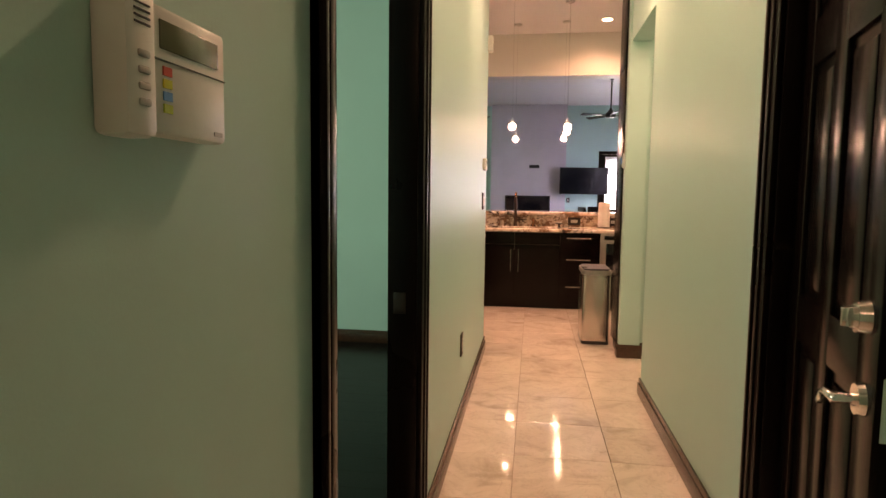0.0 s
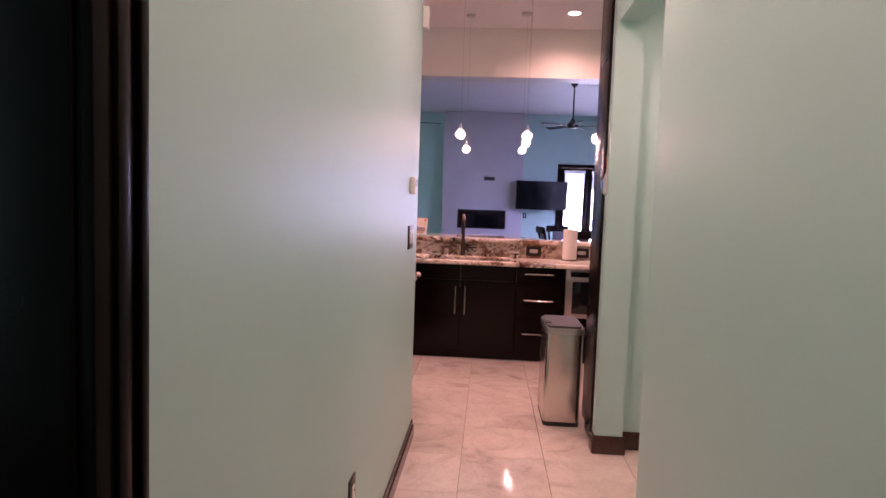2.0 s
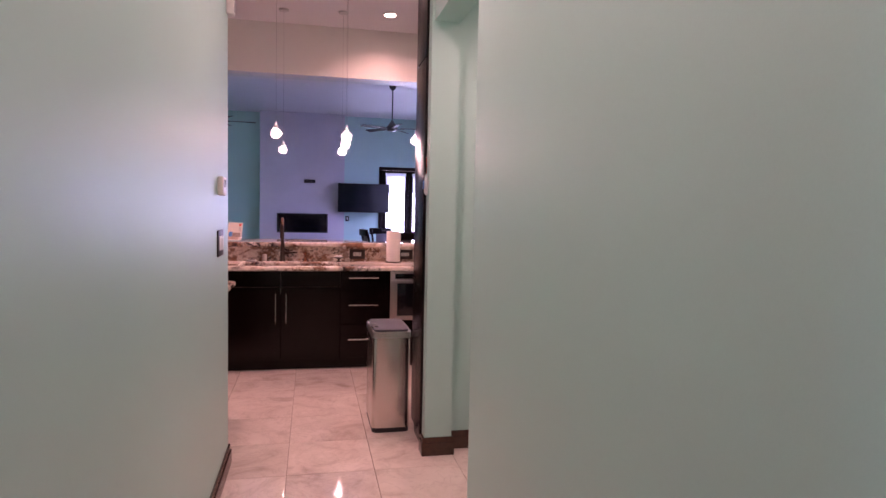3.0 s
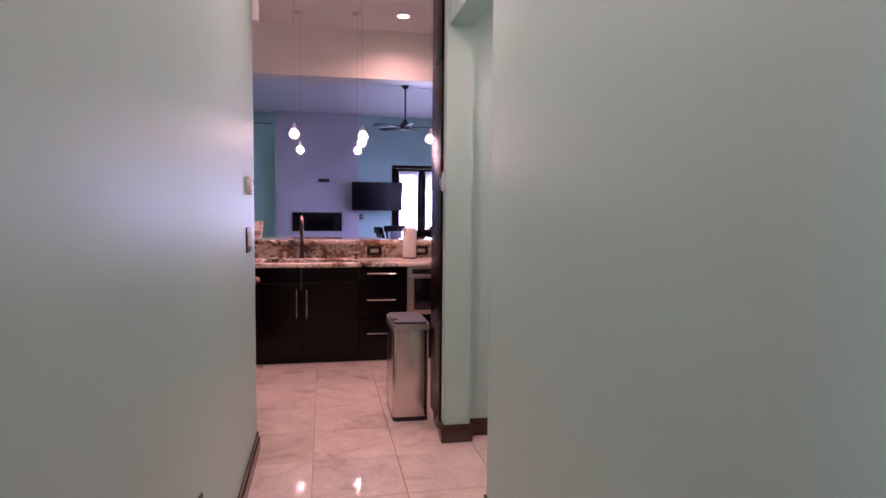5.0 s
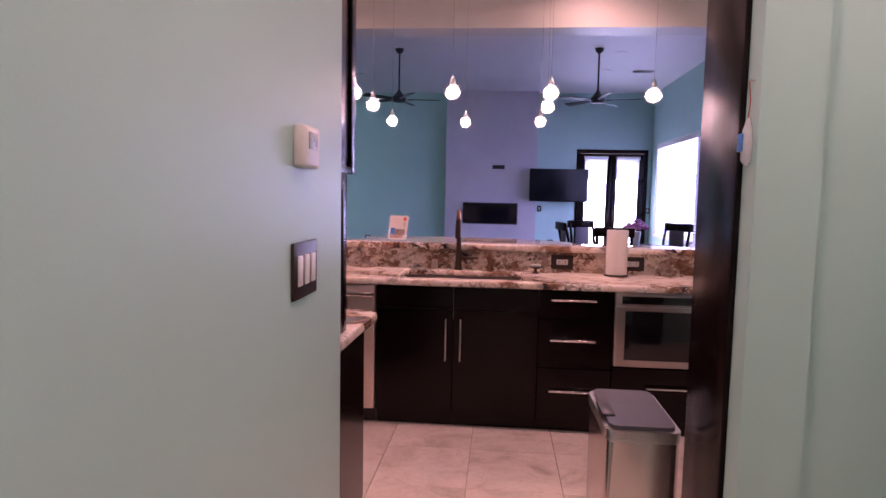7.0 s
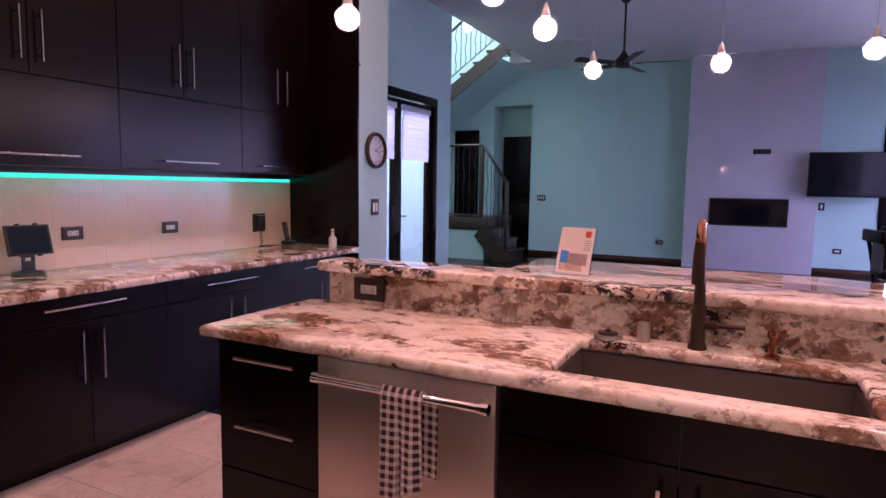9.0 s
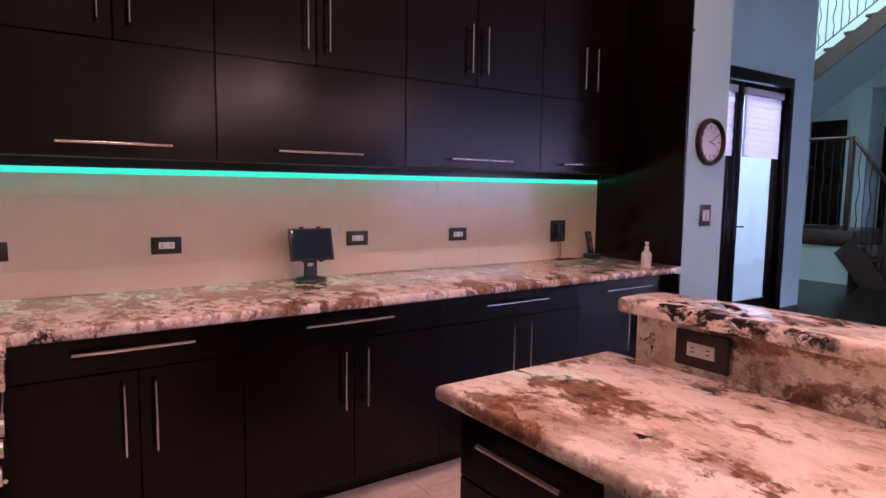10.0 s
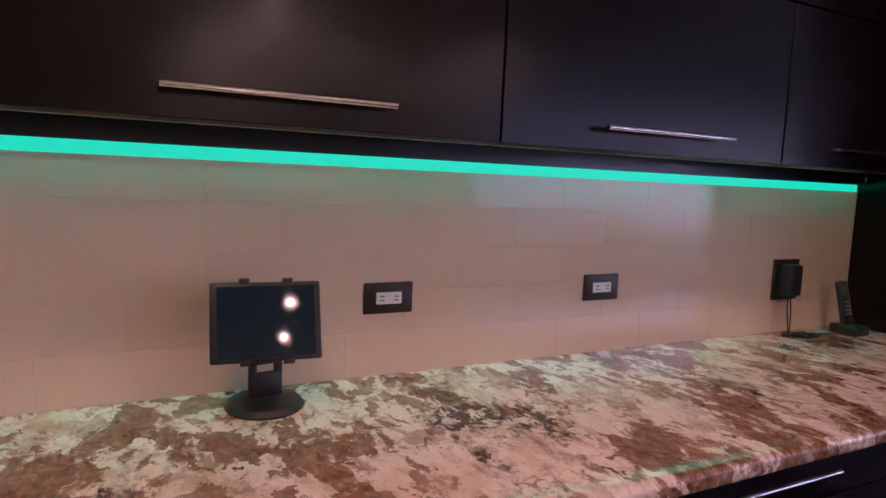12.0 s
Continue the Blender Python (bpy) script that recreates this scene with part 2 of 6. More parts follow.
DIM_STEEL = surface("dim_brushed_steel", (0.40, 0.36, 0.345), 0.32, 1.0, vary=0.02, scale=1.0, fine=1.0, relief=0.02, stretch=(3, 240, 240), rough_vary=0.03)
CHROME = steel("polished_handle_steel", (0.80, 0.77, 0.74), 0.16, axis=0)
BLACK = surface("black_plastic", (0.012, 0.012, 0.014), 0.35, vary=0.2)
GLOSSBLACK = surface("black_glass", (0.006, 0.006, 0.008), 0.06, vary=0.1, relief=0)
TVGLASS = surface("television_glass", (0.004, 0.004, 0.006), 0.16, vary=0.1, relief=0)
TVGLASS.node_tree.nodes["Principled BSDF"].inputs["Specular IOR Level"].default_value = 0.2
IRON = surface("wrought_iron", (0.018, 0.016, 0.018), 0.45, vary=0.2)
WHITE = surface("white_plastic", (0.72, 0.71, 0.68), 0.4, vary=0.04)
BRONZE = surface("oil_rubbed_bronze", (0.055, 0.034, 0.026), 0.35, 0.6, vary=0.2)
COPPER = surface("copper_spout", (0.50, 0.22, 0.13), 0.22, 1.0, vary=0.1)
PLATE = surface("dark_bronze_plate", (0.035, 0.024, 0.020), 0.4, 0.3, vary=0.15)
PAPER = surface("paper_towel", (0.80, 0.75, 0.70), 0.9, vary=0.04, fine=120, relief=0.6)
GLASS = glass_mat("clear_glass")
GLOBE, _gt, _gb = material("lit_seeded_glass_globe")
_vo = _gt.nodes.new("ShaderNodeTexVoronoi")
_vo.feature = "DISTANCE_TO_EDGE"
_vo.inputs["Scale"].default_value = 85
_gt.links.new(coords(_gt), _vo.inputs["Vector"])
_gt.links.new(ramp(_gt, _vo.outputs[0], [(0.0, (0.421, 0.264, 0.324)), (0.22, (1.426, 0.909, 1.129))]), _gb.inputs["Emission Color"])
_gb.inputs["Emission Strength"].default_value = 1.0
_gb.inputs["Base Color"].default_value = (0.8, 0.78, 0.75, 1)
_gb.inputs["Roughness"].default_value = 0.1
_mixs = _gt.nodes.new("ShaderNodeMixShader")
_mixs.inputs[0].default_value = 0.68
_gt.links.new(_gb.outputs[0], _mixs.inputs[1])
_gt.links.new(_gt.nodes.new("ShaderNodeBsdfTransparent").outputs[0], _mixs.inputs[2])
_gt.links.new(_mixs.outputs[0], _gt.nodes["Material Output"].inputs["Surface"])
FILAMENT = emitter("lit_pendant_bulb", (1.233, 0.754, 0.890), 210.0)
BULB = emitter("lit_downlight", (1.231, 0.746, 0.795), 30.0)
TEAL = emitter("teal_led", (0.0, 0.74, 0.70), 42.0)
# Emission colour of the band of LED light on the top tiles.
TEAL_BAND = emitter("teal_wall_glow", (0.0, 0.86, 0.72), 1.0)
TEAL_BAND.node_tree.nodes["Principled BSDF"].inputs["Base Color"].default_value = (0.02, 0.05, 0.05, 1)
CREAMTILE = surface("cream_glass_tile", (0.69, 0.56, 0.44), 0.06, vary=0.03, scale=1.5, relief=0.03)
SLAB = surface("chimney_polished_tile", (0.56, 0.52, 0.56), 0.05, vary=0.05, scale=2.0, relief=0.0, rough_vary=0.01)
SHADE = surface("roller_shade_fabric", (0.80, 0.80, 0.82), 0.8, vary=0.03)
_st = SHADE.node_tree
_tl, _mx = _st.nodes.new("ShaderNodeBsdfTranslucent"), _st.nodes.new("ShaderNodeMixShader")
_tl.inputs[0].default_value, _mx.inputs[0].default_value = (0.85, 0.85, 0.88, 1), 0.55
_st.links.new(_st.nodes["Principled BSDF"].outputs[0], _mx.inputs[1])
_st.links.new(_tl.outputs[0], _mx.inputs[2])
_st.links.new(_mx.outputs[0], _st.nodes["Material Output"].inputs["Surface"])
# Emission here stands in for sunlight on the courtyard wall.
OUTDOOR_GLOW = emitter("glowing_outdoors", (0.86, 0.66, 1.22), 1.15)
EARTH = surface("outside_paving", (0.55, 0.53, 0.50), 0.9, vary=0.12)
MARBLE = white_marble("white_marble")
MOSAIC = mosaic("brown_mosaic")
MIRROR = surface("mirror_glass", (0.9, 0.9, 0.9), 0.02, 1.0, vary=0.0, relief=0)

# ---- mesh helpers ----


def box(bm, x0, x1, y0, y1, z0, z1, bev=0.0, seg=2):
    r = bmesh.ops.create_cube(bm, size=1)
    vs = r["verts"]
    for v in vs:
        v.co = Vector((x0 + (v.co.x + 0.5) * (x1 - x0), y0 + (v.co.y + 0.5) * (y1 - y0), z0 + (v.co.z + 0.5) * (z1 - z0)))
    if bev:
        bmesh.ops.bevel(bm, geom=list({e for v in vs for e in v.link_edges}), offset=bev, segments=seg, affect="EDGES", profile=0.5)
    return bm


def tube(bm, a, b, r, r2=None, n=14):
    a, b = Vector(a), Vector(b)
    m = Matrix.Translation((a + b) / 2) @ (b - a).to_track_quat("Z", "Y").to_matrix().to_4x4()
    bmesh.ops.create_cone(bm, cap_ends=True, segments=n, radius1=r, radius2=r if r2 is None else r2, depth=(b - a).length, matrix=m)
    return bm


def ball(bm, at, r, sx=1, sy=1, sz=1, n=20):
    bmesh.ops.create_uvsphere(bm, u_segments=n, v_segments=n // 2, radius=r, matrix=Matrix.Translation(at) @ Matrix.Diagonal((sx, sy, sz, 1)))
    return bm


def lathe(bm, at, profile, n=28):
    """Turns (radius, height) pairs about the upright axis."""
    rings = []
    for r, h in profile:
        rings.append([bm.verts.new((at[0] + max(r, 1e-4) * math.cos(2 * math.pi * i / n), at[1] + max(r, 1e-4) * math.sin(2 * math.pi * i / n), at[2] + h)) for i in range(n)])
    for p, q in zip(rings, rings[1:]):
        for i in range(n):
            bm.faces.new((p[i], p[(i + 1) % n], q[(i + 1) % n], q[i]))
    bm.faces.new(rings[0][::-1])
    bm.faces.new(rings[-1])
    return bm


def prism(bm, pts, z0, z1):
    """Upright prism on a plan outline."""
    lo = [bm.verts.new((x, y, z0)) for x, y in pts]
    hi = [bm.verts.new((x, y, z1)) for x, y in pts]
    n = len(pts)
    bm.faces.new(lo[::-1])
    bm.faces.new(hi)
    for i in range(n):
        bm.faces.new((lo[i], lo[(i + 1) % n], hi[(i + 1) % n], hi[i]))
    return bm


def pipe(bm, pts, r, n=10):
    """One round tube swept along points, with domed ends."""
    pts = [Vector(p) for p in pts]
    dirs = [(b - a).normalized() for a, b in zip(pts, pts[1:])]
    tans = [dirs[0]] + [(a + b).normalized() for a, b in zip(dirs, dirs[1:])] + [dirs[-1]]
    side = tans[0].orthogonal().normalized()
    rings, last = [], tans[0]
    for k, (p, d) in enumerate(zip(pts, tans)):
        side = last.rotation_difference(d) @ side
        last, up = d, d.cross(side)
        for off, f in {0: ((-0.7, 0.6), (0.0, 1.0)), len(pts) - 1: ((0.0, 1.0), (0.7, 0.6))}.get(k, ((0.0, 1.0),)):
            rings.append([bm.verts.new(p + d * off * r + (side * math.cos(a) + up * math.sin(a)) * r * f) for a in (2 * math.pi * i / n for i in range(n))])
    for a, b in zip(rings, rings[1:]):
        for i in range(n):
            bm.faces.new((a[i], a[(i + 1) % n], b[(i + 1) % n], b[i]))
    bm.faces.new(rings[0][::-1])
    bm.faces.new(rings[-1])
    return bm


def finish(bm, name, mat, smooth=False):
    bmesh.ops.recalc_face_normals(bm, faces=bm.faces)
    me = bpy.data.meshes.new(name)
    bm.to_mesh(me)
    bm.free()
    me.materials.append(mat)
    if smooth:
        for p in me.polygons:
            p.use_smooth = True
        me.set_sharp_from_angle(angle=radians(38))
    return me


def part(name, bm, mat, parent, label="", smooth=True):
    ob = new(name, finish(bm, name, mat, smooth))
    ob.parent = parent
    ob.matrix_parent_inverse = parent.matrix_basis.inverted()
    return tagged(ob, label)


def solo(name, bm, mat, label, category, group="", kind="", smooth=True):
    return tagged(new(name, finish(bm, name, mat, smooth)), label, category, group, kind)


def thing(name, at, label, category, group="", kind=""):
    ob = new(name)
    ob.empty_display_size = 0.1
    ob.matrix_basis = Matrix.Translation(at)
    return tagged(ob, label, category, group, kind)


def B():
    return bmesh.new()


def structure(name, boxes, mat, label, category="wall"):
    bm = B()
    for b in boxes:
        box(bm, *b)
    return solo(name, bm, mat, label, category, kind="structure", smooth=False)

# ---- structure: hall ----
HC, KC, GC = 3.05, 3.67, 3.72
structure("wall_hall_left", [(-0.345, -0.25, -1.3, 1.605, 0, HC), (-0.345, -0.25, 2.52, 5.47, 0, HC), (-0.345, -0.25, 1.605, 2.52, 2.42, HC), (-0.365, -0.30, 5.47, 5.685, 0, KC)], PAINT, "aqua painted hall wall with a doorway to the bedroom")
structure("wall_hall_right", [(0.83, 0.97, -1.3, 1.70, 0, HC), (0.83, 0.97, 2.47, 4.50, 0, HC), (0.83, 0.97, 1.70, 2.47, 2.42, HC), (0.83, 0.97, 4.50, 5.41, 2.416, HC), (0.815, 0.97, 5.41, 5.495, 0, HC)], PAINT, "aqua painted hall wall with an opening to a side passage")
structure("wall_hall_end", [(-0.365, 0.97, -1.42, -1.3, 0, HC)], PAINT, "aqua painted wall closing the hall behind the walker")
structure("wall_passage", [(0.972, 2.3, 5.497, 5.575, 0, KC), (2.3, 2.4, 4.3, 5.575, 0, 2.7), (0.97, 2.3, 4.38, 4.5, 0, 2.7)], PAINT, "aqua painted walls of the side passage")
# Added box in dark trim colour, so the door gap reads as shade.
structure("wall_entry_lobby", [(1.9, 2.0, 0.9, 3.3, 0, 2.7), (0.97, 1.9, 3.2, 3.3, 0, 2.7), (0.97, 1.9, 0.9, 1.0, 0, 2.7)], TRIMWOOD, "unseen walls coloured dark to stand for shade beyond the entry door")
structure("ceiling_hall", [(-0.365, 0.97, -1.42, 5.47, HC, HC + 0.1)], CEILING, "white hall ceiling", "ceiling")
structure("ceiling_passage", [(0.97, 2.4, 4.38, 5.497, 2.7, 2.8), (0.97, 2.0, 0.9, 3.3, 2.7, 2.8)], CEILING, "white low ceiling over the side passage", "ceiling")
structure("wall_hall_header", [(-0.365, 0.97, 5.47, 5.575, HC, KC)], PAINT, "aqua header over the hall's end")

# ---- structure: bedroom and bathroom ----
structure("wall_bedroom", [(-5.2, -4.46, 5.52, 5.62, 0, HC), (-3.565, -0.345, 5.52, 5.62, 0, HC), (-4.46, -3.565, 5.52, 5.62, 2.38, HC),
                           (-5.3, -5.2, 0.0, 1.4, 0, HC), (-5.3, -5.2, 3.6, 5.62, 0, HC), (-5.3, -5.2, 1.4, 3.6, 0, 0.8), (-5.3, -5.2, 1.4, 3.6, 2.4, HC), (-5.3, -0.365, -0.1, 0.0, 0, HC)], PAINT, "aqua painted bedroom walls with a window and a bathroom doorway")
structure("ceiling_bedroom", [(-5.3, -0.365, -0.1, 5.62, HC, HC + 0.1)], CEILING, "white bedroom ceiling", "ceiling")
structure("wall_bathroom", [(-5.9, -5.8, 5.62, 8.6, 0, 3.0), (-5.8, -3.5, 8.5, 8.6, 0, 3.0)], MARBLE, "marble clad bathroom walls")
structure("wall_bathroom_side", [(-3.53, -3.502, 5.622, 8.498, 0.003, 2.998)], surface("peach_wall_paint", (0.80, 0.50, 0.22), 0.5, vary=0.03), "peach painted bathroom wall")
structure("ceiling_bathroom", [(-5.9, -3.5, 5.62, 8.6, 3.0, 3.1)], CEILING, "white bathroom ceiling", "ceiling")
structure("floor_bathroom", [(-5.9, -3.5, 5.5, 8.6, -0.1, 0.002)], MARBLE, "pale marble bathroom floor", "floor")

# ---- structure: kitchen ----
structure("wall_kitchen_left", [(-3.5, -3.375, 5.62, 9.87, 0, KC)], PAINT, "aqua kitchen wall behind the cabinets")
structure("wall_kitchen_near", [(-3.5, -0.365, 5.62, 5.66, 0, KC), (-3.5, -0.365, 5.52, 5.62, HC, KC)], PAINT, "aqua kitchen wall behind the range")
structure("wall_pillar", [(-3.95, -2.75, 9.872, 10.377, 0, GC)], PAINT, "pale aqua painted wall end carrying the clock")
structure("wall_kitchen_right", [(2.3, 2.4, 5.575, 10.1, 0, KC), (2.3, 3.65, 10.1, 10.2, 0, GC)], PAINT, "aqua wall closing the kitchen")
structure("ceiling_kitchen", [(-3.5, 2.4, 5.5, 10.1, KC, KC + 0.1)], CEILING, "white kitchen ceiling with lamps", "ceiling")
structure("beam", [(-2.75, 2.4, 10.1, 10.42, 3.05, GC)], PAINT_LIGHT, "pale painted beam between kitchen and living room", "beam")

# ---- structure: living room, stairwell ----
structure("wall_living_left", [(-3.95, -3.8, 10.377, 11.45, 0, GC), (-3.95, -3.8, 13.22, 13.73, 0, GC), (-3.95, -3.8, 11.45, 13.22, 2.44, GC)], PAINT, "aqua living room wall with a glazed double door")
structure("wall_living_far", [(-6.6, -4.87, 18, 18.15, 0, GC), (-4.05, 1.95, 18, 18.15, 0, GC), (1.95, 3.37, 18, 18.15, 2.42, GC), (3.37, 3.65, 18, 18.15, 0, GC), (-4.87, -4.05, 18, 18.15, 3.05, GC), (-6.6, -3.8, 18, 18.15, GC, 6.4)], PAINT, "aqua living room wall with patio doors and an alcove")
structure("wall_alcove", [(-5.0, -4.87, 18.15, 18.5, 0, 3.05), (-4.05, -3.92, 18.15, 18.5, 0, 3.05), (-5.0, -3.92, 18.5, 18.6, 0, 3.05), (-5.0, -3.92, 18.15, 18.6, 3.05, 3.15)], PAINT, "aqua alcove walls round a door")
structure("wall_living_right", [(3.53, 3.65, 10.2, 12.2, 0, GC), (3.53, 3.65, 17.55, 18, 0, GC), (3.53, 3.65, 12.2, 17.55, 0, 0.62), (3.53, 3.65, 12.2, 17.55, 2.55, GC)], PAINT, "aqua living room wall with a wide window")
structure("wall_stairwell", [(-6.7, -6.6, 13.5, 18.15, 0, 6.4), (-6.6, -3.952, 13.58, 13.73, 0, 6.4), (-3.95, -3.8, 13.58, 13.73, GC + 0.1, 6.4), (-3.8, -3.7, 13.73, 18.15, GC + 0.1, 6.4)], PAINT, "aqua stairwell walls rising past the ceiling")
structure("wall_upper_floor", [(-4.24, -3.81, 17.12, 17.2, GC + 0.1, 6.4)], PAINT_LIGHT, "pale upper floor wall above the stair opening")
structure("ceiling_living", [(-3.8, 3.65, 10.1, 18.15, GC, GC + 0.1), (-3.95, -3.8, 10.1, 13.73, GC, GC + 0.1), (-4.24, -3.8, 17.12, 18.0, GC, GC + 0.1)], CEILING, "white living room ceiling", "ceiling")
structure("chimney_breast", [(-1.05, 0.985, 17.75, 17.998, 0, GC)], SLAB, "polished lilac-grey tiled chimney breast", "chimney")

# ---- floors ----
structure("floor_living", [(-6.7, 3.65, 8.45, 18.6, -0.1, -0.001)], FLOORWOOD, "dark polished wood living room floor", "floor")
structure("ground", [(-40, 40, 18.6, 90, -0.3, -0.05), (3.65, 40, -10, 18.6, -0.3, -0.05), (-40, -6.7, -10, 18.6, -0.3, -0.05), (-6.7, -3.95, 10.4, 13.5, -0.3, -0.05)], EARTH, "pale paving outside the house", "ground")
# Both backdrops glow by themselves in place of daylit surroundings.
structure("backdrop_courtyard", [(-6.4, -6.3, 10.40, 13.55, -0.05, 3.4)], OUTDOOR_GLOW, "glowing backdrop standing for a sunlit stucco wall outside the side door", "backdrop")
structure("backdrop_garden", [(-14, 16, 27, 27.2, -0.05, 6)], emitter("glowing_garden", (1.203, 0.883, 1.198), 1.5), "glowing backdrop standing for the overexposed garden beyond the patio door", "backdrop")


def baseboard(name, runs):
    """Skirting runs: (x0, y0, x1, y1, side) with side the unit way out of the wall."""
    bm = B()
    for x0, y0, x1, y1, (sx, sy) in runs:
        for d, h in ((0.018, 0.075), (0.011, 0.105)):
            box(bm, min(x0, x1, x0 + sx * d, x1 + sx * d), max(x0, x1, x0 + sx * d, x1 + sx * d), min(y0, y1, y0 + sy * d, y1 + sy * d), max(y0, y1, y0 + sy * d, y1 + sy * d), 0.001, h, 0.003)
    return solo(name, bm, BASEWOOD, "reddish-brown wooden skirting board", "baseboard", kind="structure")


baseboard("baseboard_hall_left", [(-0.25, 2.61, -0.25, 5.485, (1, 0)), (-0.25, -1.3, -0.25, 1.51, (1, 0))])
baseboard("baseboard_hall_right", [(0.83, 2.56, 0.83, 4.515, (-1, 0)), (0.83, 4.5, 0.97, 4.5, (0, 1)), (0.83, -1.3, 0.83, 1.6, (-1, 0))])
baseboard("baseboard_pier", [(0.815, 5.395, 0.815, 5.495, (-1, 0)), (0.8, 5.41, 0.985, 5.41, (0, -1)), (0.97, 5.41, 0.97, 5.495, (1, 0))])
baseboard("baseboard_passage", [(0.985, 5.497, 2.3, 5.497, (0, -1))])
baseboard("baseboard_bedroom", [(-3.475, 5.52, -0.365, 5.52, (0, -1)), (-0.345, 2.62, -0.345, 5.5, (-1, 0))])
baseboard("baseboard_living", [(-4.05, 18, -1.05, 18, (0, -1)), (0.985, 18, 1.87, 18, (0, -1)), (-3.8, 13.3, -3.8, 13.73, (1, 0)), (3.53, 10.2, 3.53, 18, (-1, 0))])


def casing(name, axis, at, a0, a1, top, w=0.085, d=0.02, depth=0.115, sides=(1, -1), label="dark wood door casing and jamb"):
    """Door casing round an opening in a wall along 'axis'; at: the two wall faces."""
    t = thing(name, (0, 0, 0), label, "door frame", kind="structure")
    lo, hi = at

    def bx(bm, u0, u1, v0, v1, z0, z1, b=0.003):
        if axis == "y":
            box(bm, v0, v1, u0, u1, z0, z1, b)
        else:
            box(bm, u0, u1, v0, v1, z0, z1, b)
    bm = B()
    bx(bm, a0 - 0.002, a0 + 0.022, lo - 0.002, hi + 0.002, 0.001, top)
    part("jamb", bm, TRIMWOOD, t)
    bm = B()
    bx(bm, a1 - 0.022, a1 + 0.002, lo - 0.002, hi + 0.002, 0.001, top)
    part("jamb", bm, TRIMWOOD, t)
    bm = B()
    bx(bm, a0, a1, lo - 0.002, hi + 0.002, top - 0.022, top + 0.002)
    part("head_jamb", bm, TRIMWOOD, t)
    for s in sides:
        f = hi if s > 0 else lo
        for nm, u0, u1, z0, z1 in (("casing_board", a0 - w + 0.015, a0 + 0.015, 0.001, top - 0.008), ("casing_board", a1 - 0.015, a1 + w - 0.015, 0.001, top - 0.008), ("casing_head", a0 - w + 0.015, a1 + w - 0.015, top - 0.008, top + w - 0.01)):
            bm = B()
            bx(bm, u0, u1, min(f, f + s * d), max(f, f + s * d), z0, z1)
            if nm == "casing_board":
                m = (u0 + u1) / 2
                bx(bm, m - 0.012, m + 0.012, min(f, f + s * (d + 0.007)), max(f, f + s * (d + 0.007)), z0, z1)
                e = u0 if u0 < a0 else u1 - 0.016
                bx(bm, e, e + 0.016, min(f, f + s * (d + 0.01)), max(f, f + s * (d + 0.01)), z0, z1)
            part(nm, bm, TRIMWOOD, t)
    return t


bed_casing = casing("door_frame_1", "y", (-0.345, -0.25), 1.60, 2.525, 2.42, sides=(1,))
bm = B()
box(bm, -0.325, -0.285, 2.4965, 2.5025, 0.86, 0.93, 0.002)
part("strike_plate", bm, PLATE, bed_casing, "bronze strike plate")
bm = B()
box(bm, -0.40, -0.252, 1.61, 2.50, -0.01, 0.008, 0.003)
solo("threshold", bm, TRIMWOOD, "dark wooden threshold strip at the bedroom doorway", "threshold", kind="structure")
entry_casing = casing("door_frame_2", "y", (0.83, 0.97), 1.695, 2.475, 2.42)
casing("door_frame_3", "x", (5.52, 5.62), -4.465, -3.56, 2.38)


